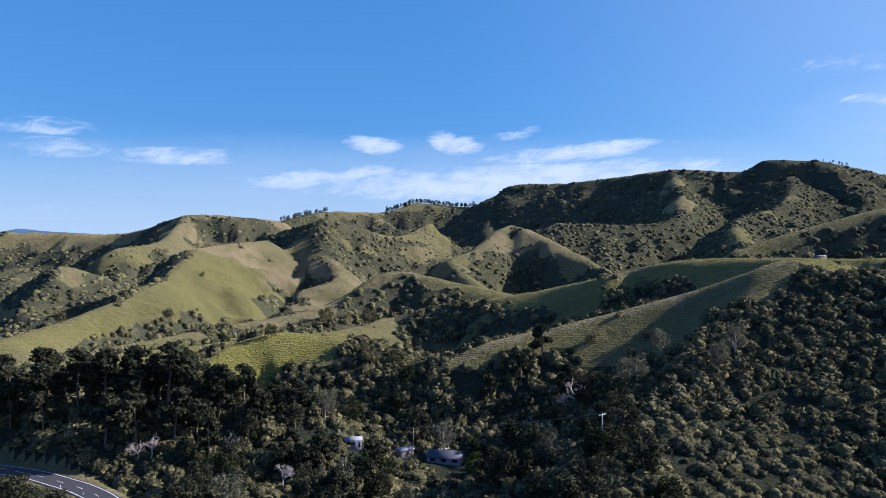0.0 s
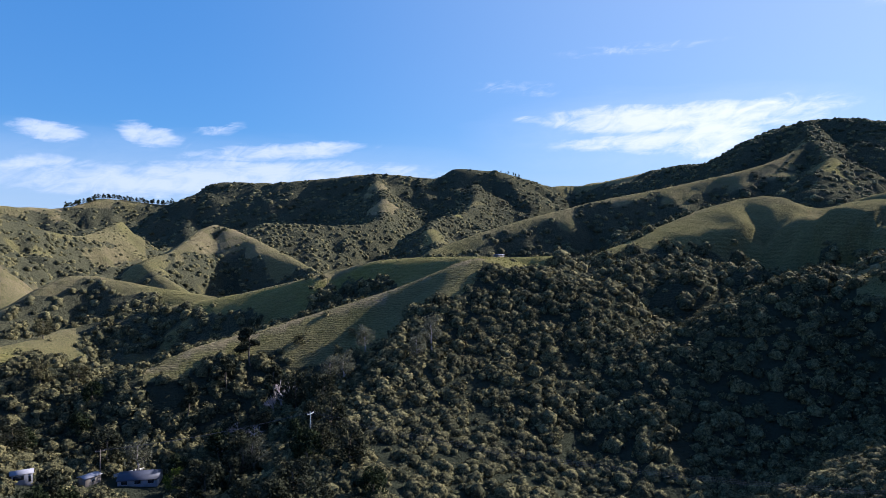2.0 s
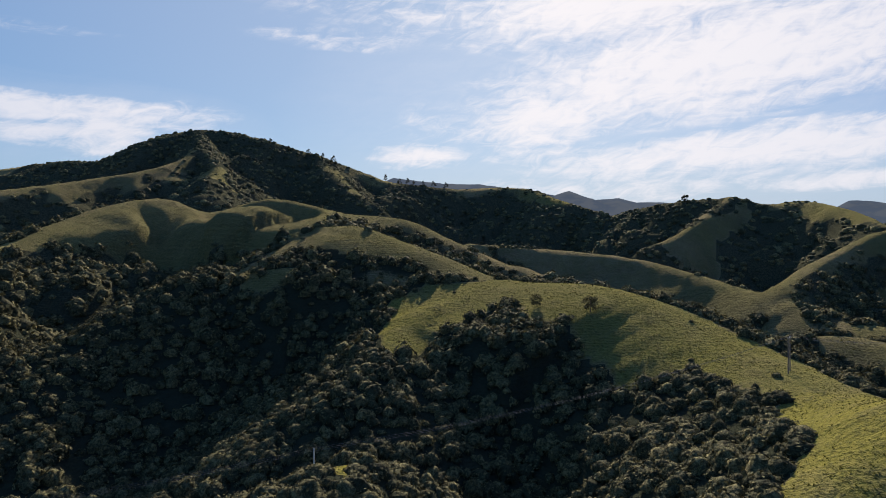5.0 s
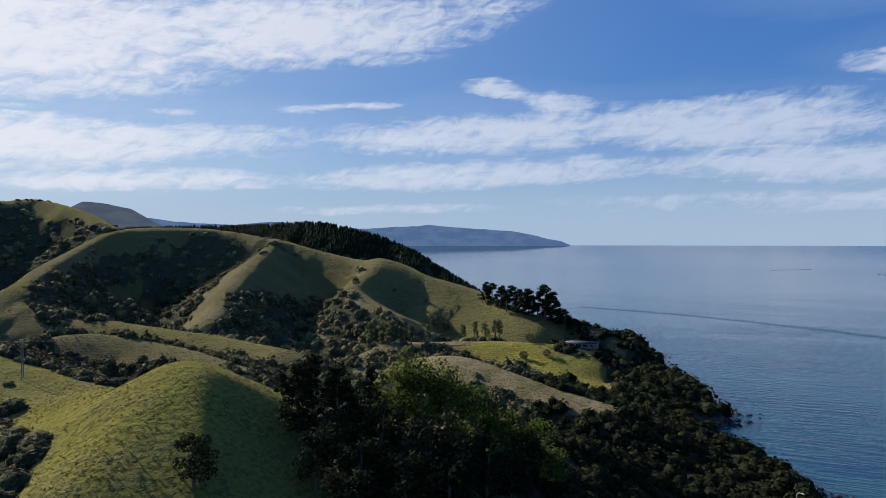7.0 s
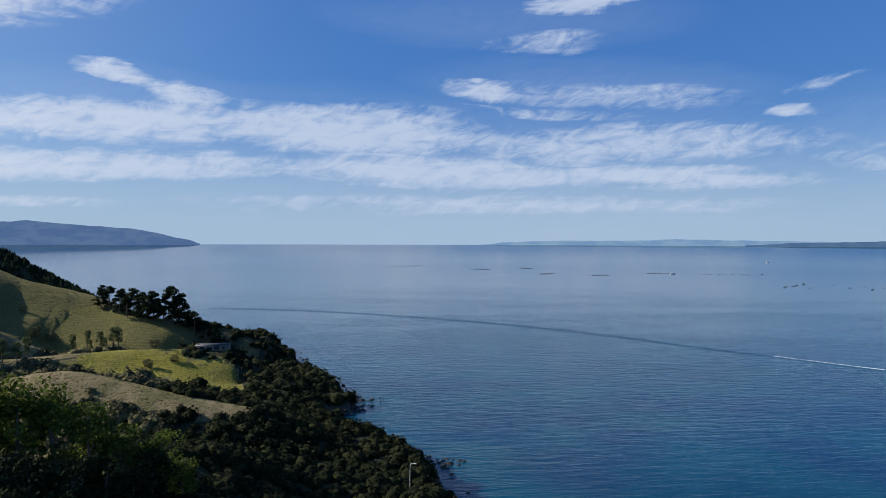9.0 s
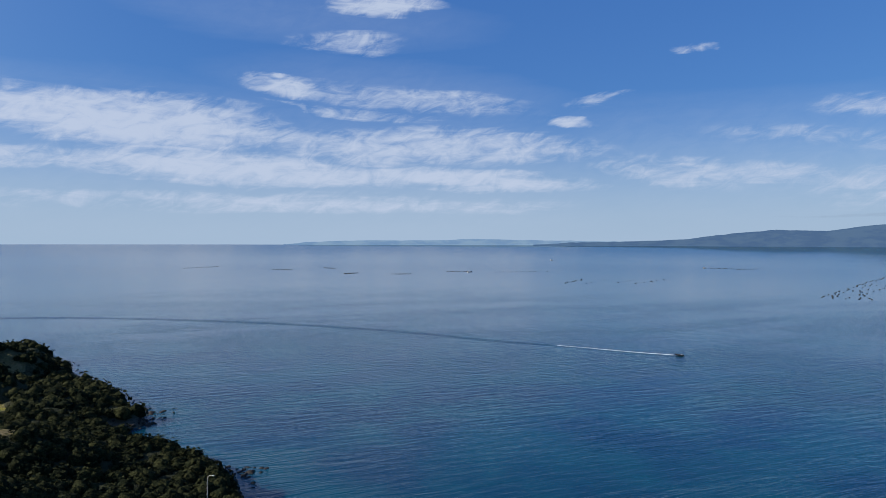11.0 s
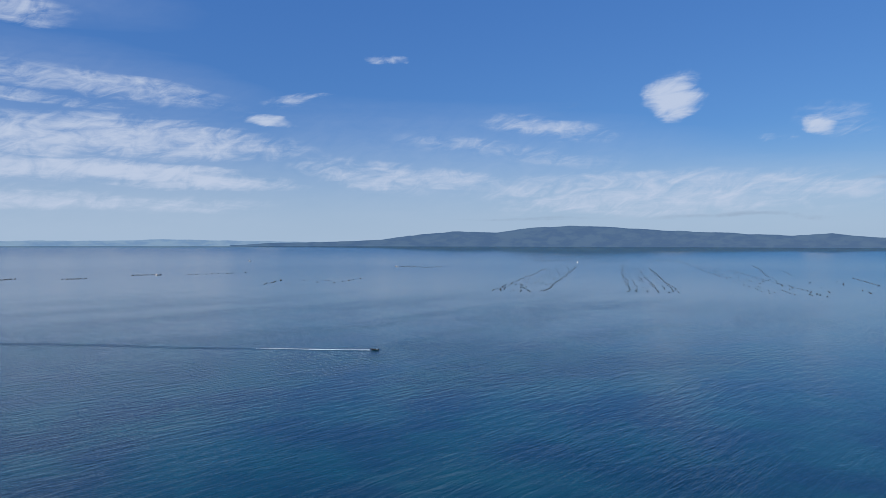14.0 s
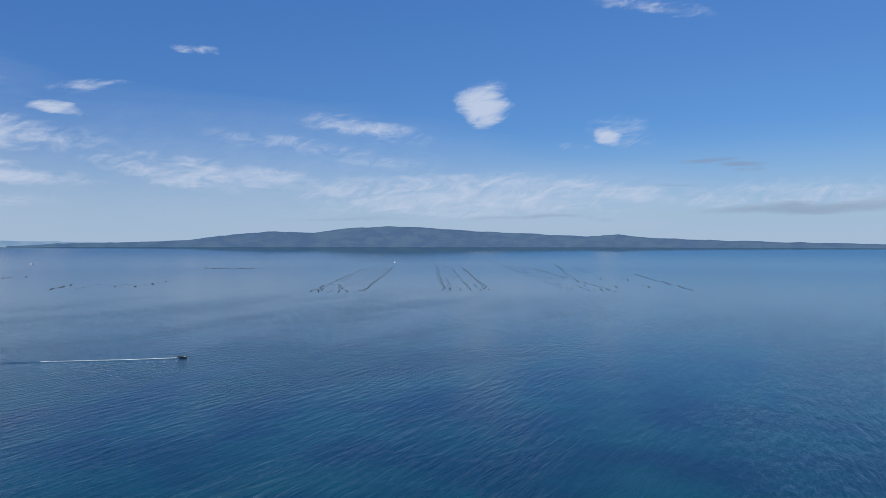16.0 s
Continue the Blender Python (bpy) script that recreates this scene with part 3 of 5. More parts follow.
pasture([(8, 607), (69, 492), (116, 450), (158, 440), (205, 390), (225, 333), (189, 293), (156, 301), (110, 318), (110, 413), (79, 437), (47, 477)], dry=0.35)
pasture([(-1, 297), (20, 314), (56, 318), (108, 322), (158, 312), (160, 303), (135, 279), (117, 292), (103, 276), (89, 269), (76, 286), (63, 294), (55, 303), (29, 298)], dry=0.5)
pasture([(298, 356), (360, 370), (430, 366), (470, 340), (475, 281), (475, 225), (480, 160), (465, 110), (445, 150), (420, 215), (395, 250), (379, 290), (351, 338)], dry=0.6)
pasture([(270, 187), (285, 190), (318, 180), (340, 165), (350, 130), (330, 100), (316, 108), (298, 138), (289, 164), (268, 169)], dry=0.6)
pasture([(303, 112), (330, 140), (335, 104), (312, 70), (296, 66), (300, 90)], dry=0.6)
pasture([(209, 87), (262, 104), (285, 97), (292, 75), (302, 60), (288, 23), (270, -8), (242, -34), (214, -50), (183, -58), (172, -44), (180, -36), (196, -32), (209, -17), (223, -13), (232, 12), (246, 33), (268, 57), (254, 69), (232, 77)], dry=0.2)
pasture([(104, -12), (131, -28), (165, -36), (192, -56), (150, -80), (135, -72), (124, -78), (110, -72), (98, -60), (84, -55), (88, -45)], dry=0.1)
pasture([(138, 74), (152, 79), (150, 71), (137, 64)], dry=0.0)
pasture([(267, -183), (235, -205), (215, -212), (197, -218), (172, -216), (143, -218), (145, -209), (178, -197), (203, -190), (235, -185), (252, -179)], dry=1.0)
pasture([(301, -281), (293, -358), (244, -318), (225, -326), (193, -294), (203, -284), (241, -295), (280, -285)], dry=0.0)
pasture([(443, -314), (470, -350), (420, -373), (380, -390), (330, -380), (286, -373), (261, -319), (325, -347), (364, -297), (405, -288)], dry=0.5)
pasture([(450, -120), (343, -162), (290, -174), (280, -160), (296, -149), (357, -137), (430, -105)], dry=0.5)
pasture([(327, -60), (322, -90), (288, -110), (232, -122), (238, -112), (288, -94), (308, -74)], dry=0.7)
thicket([(-251, 436), (-243, 486), (-225, 531), (-196, 606), (-173, 552), (-217, 532), (-230, 494), (-226, 423)])
thicket([(-93, 600), (-87, 631), (-45, 635), (3, 624), (20, 521), (7, 505), (-37, 516), (-81, 587)])
thicket([(-39, 492), (-24, 521), (7, 513), (47, 485), (74, 451), (76, 436), (44, 455), (6, 472), (-10, 440)])
thicket([(-188, 650), (-164, 699), (-120, 583), (-157, 658), (-180, 641)])
thicket([(-420, 650), (-395, 718), (-388, 790), (-330, 700), (-300, 600), (-320, 540)])
thicket([(92, 428), (108, 435), (133, 434), (152, 407), (150, 393), (126, 410)])
thicket([(19, 735), (50, 785), (82, 808), (108, 773), (111, 748), (60, 742)])
thicket([(290, -5), (262, -35), (235, -52), (225, -70), (275, -75), (305, -40)])
thicket([(504, -87), (611, -171), (629, -226), (569, -263), (480, -210), (430, -140), (445, -95)])
thicket([(462, -285), (408, -280), (366, -289), (347, -283), (375, -248), (399, -220), (404, -210)])
pasture([(548, -289), (529, -315), (489, -336), (441, -309), (411, -284), (477, -299), (472, -271), (460, -228), (468, -220)], dry=0.55)
pasture([(566, -158), (589, -184), (592, -198), (581, -186), (525, -154)], dry=0.5)
thicket([(441, -210), (442, -241), (402, -277), (358, -289), (376, -263), (432, -248), (410, -188)])
pasture([(696, -10), (747, -48), (831, -102), (820, -107), (716, -58), (691, -67), (670, -32)], dry=0.6)
pasture([(292, 362), (347, 368), (409, 357), (427, 322), (451, 280), (460, 231), (417, 206), (316, 177), (376, 240), (369, 269), (357, 321), (313, 344)], dry=0.5)
pasture([(268, 186), (290, 165), (320, 151), (330, 133), (330, 115), (303, 105), (288, 134), (264, 150), (257, 162)], dry=0.5)
pasture([(206, 87), (242, 93), (275, 90), (285, 68), (264, 55), (244, 67), (233, 76), (207, 81)], dry=0.25)
pasture([(281, 60), (276, 28), (259, -4), (243, -23), (204, -48), (170, -46), (185, -39), (209, -20), (218, -16), (208, 10), (217, 11), (230, 25), (241, 41)], dry=0.25)
thicket([(335, -386), (300, -384), (262, -392), (232, -400), (240, -440), (300, -470), (350, -430)])
thicket([(281, 182), (292, 167), (297, 143), (306, 99), (297, 86), (284, 107), (270, 130), (267, 165)])
thicket([(-492, 1048), (-497, 1118), (-510, 1162), (-498, 1226), (-258, 691), (-251, 679), (-258, 648), (-242, 594), (-247, 566)])
thicket([(-187, 647), (-185, 700), (-146, 713), (-122, 711), (-137, 682), (-167, 699), (-178, 642)])
thicket([(-250, 451), (-249, 474), (-238, 515), (-221, 542), (-212, 573), (-196, 615), (-173, 538), (-193, 506), (-206, 468), (-241, 473)])
thicket([(-781, 1186), (-832, 1367), (-406, 728), (-493, 1058), (-252, 550), (-252, 513), (-393, 704), (-393, 645), (-474, 719)])
thicket([(-159, 906), (-144, 983), (-93, 1061), (-42, 1125), (-22, 1113), (-74, 1054), (-118, 975), (-140, 907)])
thicket([(-550, 1460), (-437, 1470), (-364, 1527), (-376, 1472), (-238, 777), (-483, 1356), (-521, 1414)])
thicket([(-753, 1576), (-661, 1501), (-590, 1422), (-515, 1216), (-529, 1136)])
thicket([(-98, 601), (-70, 624), (-34, 637), (-18, 619), (-54, 614), (-92, 593)])
thicket([(23, 759), (64, 796), (98, 800), (112, 757), (74, 760), (41, 748)])
thicket([(101, 435), (118, 444), (138, 438), (153, 409), (151, 399), (132, 428), (110, 427)])
# dry grass along the farm track on the spur's crest
pasture([(162, 310), (111, 320), (60, 318), (25, 313), (1, 304), (1, 297), (25, 305), (60, 310), (111, 312), (160, 302)], dry=1.0)

RNG = np.random.RandomState(7)
_lattice = RNG.rand(256, 256)


def field_noise(x, y, size, octaves=4):
    """Smooth noise, about -1 to 1, with features of that many metres."""
    total, amp = 0.0, 1.0
    for o in range(octaves):
        u, v = x / size * 2 ** o + 17.3 * o, y / size * 2 ** o + 5.1 * o
        i, j = np.floor(u).astype(int), np.floor(v).astype(int)
        fu, fv = u - i, v - j
        fu, fv = fu * fu * (3 - 2 * fu), fv * fv * (3 - 2 * fv)
        g = lambda a, b: _lattice[a & 255, b & 255]
        total = total + amp * ((g(i, j) * (1 - fu) + g(i + 1, j) * fu) * (1 - fv) + (g(i, j + 1) * (1 - fu) + g(i + 1, j + 1) * fu) * fv - 0.5) * 2
        amp *= 0.5
    return total / 1.6


# centre lines of the coast road, with its height
ROADS = [[(-330, 262, 12), (-198, 227, 12), (-170, 224, 12), (-143, 216, 12), (-129, 211, 12), (-116, 204, 12), (-106, 198, 12), (-94, 188, 12), (-74, 166, 12), (-55, 130, 12), (-30, 80, 12)]]


def z_is_far(dist, x, y):
    """The high hills at the back, inland, which are mostly bush."""
    return (dist > 850) & (x > 120)


def height(x, y):
    """The ground's height, and how far the bush wins over the grass (plus: bush)."""
    warp_x, warp_y = field_noise(x, y, 70, 3), field_noise(x + 900, y, 70, 3)
    dist = np.hypot(x, y)
    wob = np.clip(dist / 400, 0.25, 2.0) * 9
    wx, wy = x + warp_x * wob, y + warp_y * wob
    base = 6 + 0.012 * dist
    k = 3.0
    total = np.exp(base / k - 30)
    top = base.copy()
    veg, away = np.full(x.shape, 30.0), np.full(x.shape, 80.0)
    for crest, slope, grass, rnd, shelf in RIDGES:
        reach = (crest[:, 2].max() + 10) / min(slope)
        m = (x > crest[:, 0].min() - reach) & (x < crest[:, 0].max() + reach) & (y > crest[:, 1].min() - reach) & (y < crest[:, 1].max() + reach)
        if not m.any():
            continue
        line = smooth_line(crest, 3)
        # close to the crest the warp fades out, so that the crest keeps its line
        d0, side, zc = nearest(x[m], y[m], line)
        d1, side1, zc1 = nearest(wx[m], wy[m], line)
        f = np.clip(d0 / 60, 0, 1)
        d, zc = d0 * (1 - f) + d1 * f, zc * (1 - f) + zc1 * f
        s = slope[0] * (1 + side) / 2 + slope[1] * (1 - side) / 2
        b = rnd
        z = zc - (np.sqrt((s * d) ** 2 + b * b) - b) - 0.75 * np.maximum(d - shelf, 0)
        total[m] += np.exp(np.clip(z / k - 30, -200, 200))
        t, v, w = top[m], veg[m], away[m]
        win = z > t
        t[win] = z[win]
        v[win] = (d - np.where(side > 0, grass[0], grass[1]))[win]
        w[win] = d[win]
        top[m], veg[m], away[m] = t, v, w
    z = k * (np.log(total) + 30)
    # gullies run down between the ridges, and the bush stands in them
    far = np.clip((dist - 260) / 300, 0.10, 1)
    cut = np.abs(field_noise(x * 1.0 + 40, y + 260, 105, 3))
    deep = np.clip(0.42 - cut, 0, 1) / 0.42
    small_cut = np.clip(0.3 - np.abs(field_noise(x, y + 90, 48, 2)), 0, 1) / 0.3
    z = z - (27 * deep ** 1.3 + 11 * small_cut) * far * np.clip((away - 6) / 55, 0, 1)
    veg = veg + (30 * deep + 9 * small_cut - 7) * far
    veg = veg + 30 * np.clip(field_noise(x + 50, y + 800, 75, 4) - 0.18, 0, 1) * np.clip((dist - 420) / 100, 0, 1) * 2
    veg = veg + 14 * field_noise(x + 300, y + 100, 45, 4) * np.clip(dist / 300, 0.5, 2)
    # near the coast the bush is everywhere but on the fenced pastures
    dry = np.clip(0.66 + 0.5 * field_noise(x, y + 700, 160, 3), 0, 1)
    veg = np.where(dist < 420, np.maximum(veg, 14 + 6 * field_noise(x, y, 30, 2)), veg)
    veg = np.where((dist > 820) & (x <= 120), np.maximum(veg, -1 + 20 * field_noise(x + 31, y + 11, 110, 3)), veg)
    jx, jy = x + 4.5 * field_noise(x, y, 14, 3), y + 4.5 * field_noise(x, y + 500, 14, 3)
    for outline, how_dry in PASTURES:
        (x0, y0), (x1, y1) = outline.min(0) - 8, outline.max(0) + 8
        m = np.flatnonzero((x > x0) & (x < x1) & (y > y0) & (y < y1))
        m = m[inside(jx[m], jy[m], outline)]
        if how_dry is None:
            veg[m] = 10 + 12 * field_noise(x[m], y[m], 22, 3)
        else:
            veg[m], dry[m] = -9 + 5 * field_noise(x[m], y[m], 16, 3), how_dry
    hump = nearest(x, y, np.array([(170, -52), (135, -53), (100, -42)], float))[0] < 25
    veg, dry = np.where(hump, -8.0, veg), np.where(hump, 0.12, dry)
    veg = np.where(z_is_far(dist, x, y), np.maximum(veg, 5 + 16 * field_noise(x + 77, y, 120, 3)), veg)
    z = z + 2.6 * field_noise(x + 70, y + 30, 42, 4) * np.clip((dist - 330) / 250, 0, 1) * np.clip(away / 12, 0.15, 1)
    z = z + 1.2 * field_noise(x, y, 28, 3) * np.clip(veg / 30, 0.15, 1)
    d, side, _ = nearest(x, y, smooth_line(SHORE, 3))
    inland = np.where(side < 0, d, -d) + 3.5 * field_noise(x, y, 22, 3)
    z = np.maximum(z, 4.0 + 1.5 * field_noise(x, y, 18, 2))
    cliff = np.where(inland > 0, 1.0 + inland * 0.80, inland * 0.3)
    z = np.minimum(z, cliff)
    for line, verge in zip(ROADS, (6.5,)):
        d, _, zr = nearest(x, y, smooth_line(np.array(line, float), 4))
        f = np.clip((d - 5.2) / 4.5, 0, 1)
        z = np.where(d < 9.7, zr - 0.05 + (z - zr) * f * f * (3 - 2 * f), z)
        veg = np.where(d < verge, -8.0, veg)
    return z, veg, inland, dry


AZ = np.radians(np.concatenate([np.arange(-178, 48.0, 0.32), np.arange(48, 182.01, 2.0)]))
RAD = np.concatenate([[0.05, 6.0], 12 * (2600 / 12) ** (np.linspace(0, 1, 370) ** 0.72)])
gx, gy = -np.sin(AZ)[:, None] * RAD, np.cos(AZ)[:, None] * RAD
GZ, GV, GI, GD = (a.reshape(gx.shape) for a in height(gx.ravel(), gy.ravel()))


def lookup(x, y, grids):
    """Values of the ground's grids at places."""
    az = np.arctan2(-x, y)
    az = np.where(az < radians(-178), az + 2 * np.pi, az)
    i = np.clip(np.interp(az, AZ, np.arange(len(AZ))), 0, len(AZ) - 1.001)
    j = np.clip(np.interp(np.hypot(x, y), RAD, np.arange(len(RAD))), 0, len(RAD) - 1.001)
    a, b = i.astype(int), j.astype(int)
    u, v = i - a, j - b
    return [(g[a, b] * (1 - u) + g[a + 1, b] * u) * (1 - v) + (g[a, b + 1] * (1 - u) + g[a + 1, b + 1] * u) * v for g in grids]


def array_mesh(name, verts, faces, mat, smooth=False):
    """A mesh from arrays; all faces have the same number of corners."""
    me = bpy.data.meshes.new(name)
    n, k = faces.shape
    me.vertices.add(len(verts))
    me.vertices.foreach_set("co", np.ascontiguousarray(verts, np.float32).ravel())
    me.loops.add(n * k)
    me.loops.foreach_set("vertex_index", np.ascontiguousarray(faces, np.int32).ravel())
    me.polygons.add(n)
    me.polygons.foreach_set("loop_start", np.arange(0, n * k, k, dtype=np.int32))
    if smooth:
        me.polygons.foreach_set("use_smooth", np.ones(n, bool))
    me.materials.append(mat)
    me.update(calc_edges=True)
    return me


def grid_faces(na, nr, wrap=False):
    a, b = np.meshgrid(np.arange(na if wrap else na - 1), np.arange(nr - 1), indexing="ij")
    c = (a + 1) % na
    return np.stack([a * nr + b, a * nr + b + 1, c * nr + b + 1, c * nr + b], -1).reshape(-1, 4)


land_faces = grid_faces(len(AZ), len(RAD))
keep = (GZ.ravel()[land_faces] > -4).any(1)
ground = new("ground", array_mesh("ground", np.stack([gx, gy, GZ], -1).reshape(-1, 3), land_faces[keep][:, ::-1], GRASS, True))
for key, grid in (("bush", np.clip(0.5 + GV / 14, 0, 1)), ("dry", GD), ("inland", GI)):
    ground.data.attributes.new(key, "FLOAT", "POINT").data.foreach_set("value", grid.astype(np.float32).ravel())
tagged(ground, "green and straw-coloured pasture hills with sheep tracks", "ground", kind="structure")

# the sea: flat, lifted far out so that it closes the view at the horizon
sa, sr = np.radians(np.arange(0, 360, 1.5)), np.concatenate([[0.05], 60 * (4950 / 60) ** np.linspace(0, 1, 120)])
sx, sy = -np.sin(sa)[:, None] * sr, np.cos(sa)[:, None] * sr
lift = 59.0 * np.clip((sr - 2400) / 2550, 0, 1) ** 1.6 + 0 * sx
water = new("sea", array_mesh("sea", np.stack([sx, sy, lift], -1).reshape(-1, 3), grid_faces(len(sa), len(sr), True)[:, ::-1], SEA, True))
tagged(water, "calm blue sea with fine ripples", "sea", kind="structure")

# ---- bush ----


def ico(sub):
    bm = bmesh.new()
    bmesh.ops.create_icosphere(bm, subdivisions=sub, radius=1.0)
    v = np.array([p.co for p in bm.verts])
    f = np.array([[q.index for q in p.verts] for p in bm.faces])
    bm.free()
    return v, f


def crown(seed, sub, cards, size=0.24, tall=0.85):
    """A crown of about one metre radius, standing on z = 0: a lumpy core with leaf tufts round it. Vertices and triangles."""
    rng = np.random.RandomState(seed)
    v, f = ico(sub)
    lumps = rng.normal(size=(22, 3))
    lumps /= np.linalg.norm(lumps, axis=1)[:, None]
    shape = lambda w: 0.70 + 0.34 * np.max(np.maximum(w @ lumps.T, 0) ** 16, axis=1)
    v = v * (shape(v) + rng.uniform(-0.04, 0.04, len(v)))[:, None]
    f = f[v[f][:, :, 2].mean(1) > -0.22]
    vs, fs = [v * (0.93 if cards else 1.0)], [f]
    if cards:
        w = rng.normal(size=(cards, 3))
        w[:, 2] = np.abs(w[:, 2]) * 1.1 - 0.25
        w /= np.linalg.norm(w, axis=1)[:, None]
        c = w * (shape(w) * rng.uniform(0.92, 1.08, cards))[:, None]
        nrm = w + rng.normal(size=w.shape) * 0.38 + np.array([0, 0, 0.35])
        nrm /= np.linalg.norm(nrm, axis=1)[:, None]
        t = np.cross(nrm, rng.normal(size=w.shape))
        t /= np.linalg.norm(t, axis=1)[:, None]
        b = np.cross(nrm, t)
        s = size * rng.uniform(0.6, 1.3, (cards, 1))
        # each tuft is a small bent pair of triangles
        q = np.stack([c + t * s, c + b * s * 0.8 + nrm * s * 0.25, c - t * s, c - b * s * 0.8 - nrm * s * 0.1], 1).reshape(-1, 3)
        o = len(v) + 4 * np.arange(cards)[:, None]
        vs.append(q)
        fs += [o + np.array([0, 1, 2]), o + np.array([0, 2, 3])]
    v = np.vstack(vs)
    v[:, 2] = (v[:, 2] + 0.55) * tall
    return v, np.vstack(fs)


def low_crown(seed):
    """A plain crown for far slopes, with no underside."""
    v, f = crown(seed, 1, 0)
    return v, f[v[f][:, :, 2].mean(1) > 0.22]


def planted(kinds, x, y, z, radius, rng, squash=(0.9, 1.35)):
    """Many crowns in one pair of arrays."""
    vs, fs, o = [], [], 0
    pick = rng.randint(len(kinds), size=len(x))
    for k, (v, f) in enumerate(kinds):
        m = pick == k
        if not m.any():
            continue
        a = rng.uniform(0, 2 * np.pi, m.sum())
        r, h = radius[m], rng.uniform(*squash, m.sum())
        c, s = np.cos(a)[:, None], np.sin(a)[:, None]
        px = (v[:, 0] * c - v[:, 1] * s) * r[:, None] + x[m][:, None]
        py = (v[:, 0] * s + v[:, 1] * c) * r[:, None] + y[m][:, None]
        pz = v[:, 2] * (r * h)[:, None] + z[m][:, None]
        vs.append(np.stack([px, py, pz], -1).reshape(-1, 3))
        fs.append((f[None] + (o + len(v) * np.arange(m.sum()))[:, None, None]).reshape(-1, 3))
        o += len(v) * m.sum()
    return np.vstack(vs), np.vstack(fs)


def keep_clear(x, y):
    """0 where a road, a yard or the plantation leaves no room for bush."""
    free = np.ones(len(x))
    for line, half in CLEAR:
        free[nearest(x, y, np.array(line, float))[0] < half] = 0
    return free


CLEAR = [(ROADS[0], 8.5), ([(170, -52), (135, -53), (100, -42)], 22.0), ([(-32, 239), (-31, 220)], 4.0), ([(-14, 242), (4, 240)], 7.0), ([(2, 240), (3, 222)], 6.0),
         ([(1243, -381), (1053, -462), (949, -515), (845, -535), (749, -585), (663, -609), (605, -611)], 120.0)]


def scatter(r0, r1, spacing, seed):
    """Places of bush between two distances, about so far apart."""
    rng = np.random.RandomState(seed)
    area = radians(226) / 2 * (r1 * r1 - r0 * r0)
    n = int(area / spacing ** 2)
    az = rng.uniform(radians(-177), radians(47), n)
    r = np.sqrt(rng.uniform(r0 * r0, r1 * r1, n))
    x, y = -np.sin(az) * r, np.cos(az) * r
    z, v, i = lookup(x, y, (GZ, GV, GI))
    p = np.clip(0.12 + v / 10, 0.006, 1) * (i > 3.5)
    # nothing stands where no view reaches: close under the hovering camera
    p = p * ((EYE - z - 7) < 0.42 * r) * keep_clear(x, y)
    m = rng.rand(n) < p
    return x[m], y[m], z[m], v[m], i[m], rng


def plant_belt(name, label, r0, r1, spacing, radius, kinds, seed, squash=(0.85, 1.3)):
    x, y, z, v, i, rng = scatter(r0, r1, spacing, seed)
    rad = (radius[0] + (radius[1] - radius[0]) * rng.rand(len(x)) ** 1.5) * np.where(v < 6, 0.7, 1.0)
    z = z - np.where(np.hypot(x, y) > 340, 0.50, 0.42) * rad
    # the seaward slopes carry darker forest, with their shade painted into the leaf colour
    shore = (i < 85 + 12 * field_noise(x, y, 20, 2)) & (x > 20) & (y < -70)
    for m, mat, text in ((~shore, BUSH, label), (shore, SHADED_COAST_BUSH, "coastal forest above the shore, dark green with shade painted in")):
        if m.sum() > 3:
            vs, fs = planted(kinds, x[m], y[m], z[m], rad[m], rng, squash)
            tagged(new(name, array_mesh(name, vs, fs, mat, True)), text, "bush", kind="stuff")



plant_belt("bush", "dense olive-green native bush on the near slopes", 80, 225, 3.1, (1.3, 3.9), [crown(i, 2, 72, 0.14) for i in range(10)], 1)
plant_belt("bush", "dense dark green native bush on the slopes", 225, 340, 3.5, (1.5, 4.3), [crown(i + 10, 1, 46, 0.19) for i in range(10)], 5)
plant_belt("bush", "dense dark green native bush on the hills", 340, 620, 5.3, (2.4, 5.8), [crown(i + 20, 1, 22, 0.22) for i in range(8)], 2)
plant_belt("bush", "dark bush in the gullies of the far hills", 620, 1300, 7.6, (3.2, 6.0), [low_crown(i + 40) for i in range(6)], 3, (0.6, 0.95))
plant_belt("bush", "dark bush on the farthest hills", 1300, 2500, 13.5, (5, 9), [low_crown(i + 60) for i in range(6)], 4, (0.5, 0.8))


# ---- grass tussocks on the nearer pastures ----


def tussock(seed):
    """A clump of nine upright blades, bent outwards, about one metre across."""
    rng = np.random.RandomState(seed)
    v, f = [], []
    for k in range(9):
        a = k * 0.7 + rng.uniform(-0.3, 0.3)
        out, side = np.array([math.cos(a), math.sin(a), 0]), np.array([-math.sin(a), math.cos(a), 0])
        r, h = rng.uniform(0.15, 0.6), rng.uniform(0.5, 1.0)
        v += [out * r * 0.4 - side * 0.20, out * r * 0.4 + side * 0.20, out * (r + 0.3) + np.array([0, 0, h])]
        f.append((3 * k, 3 * k + 1, 3 * k + 2))
    return np.array(v), np.array(f)


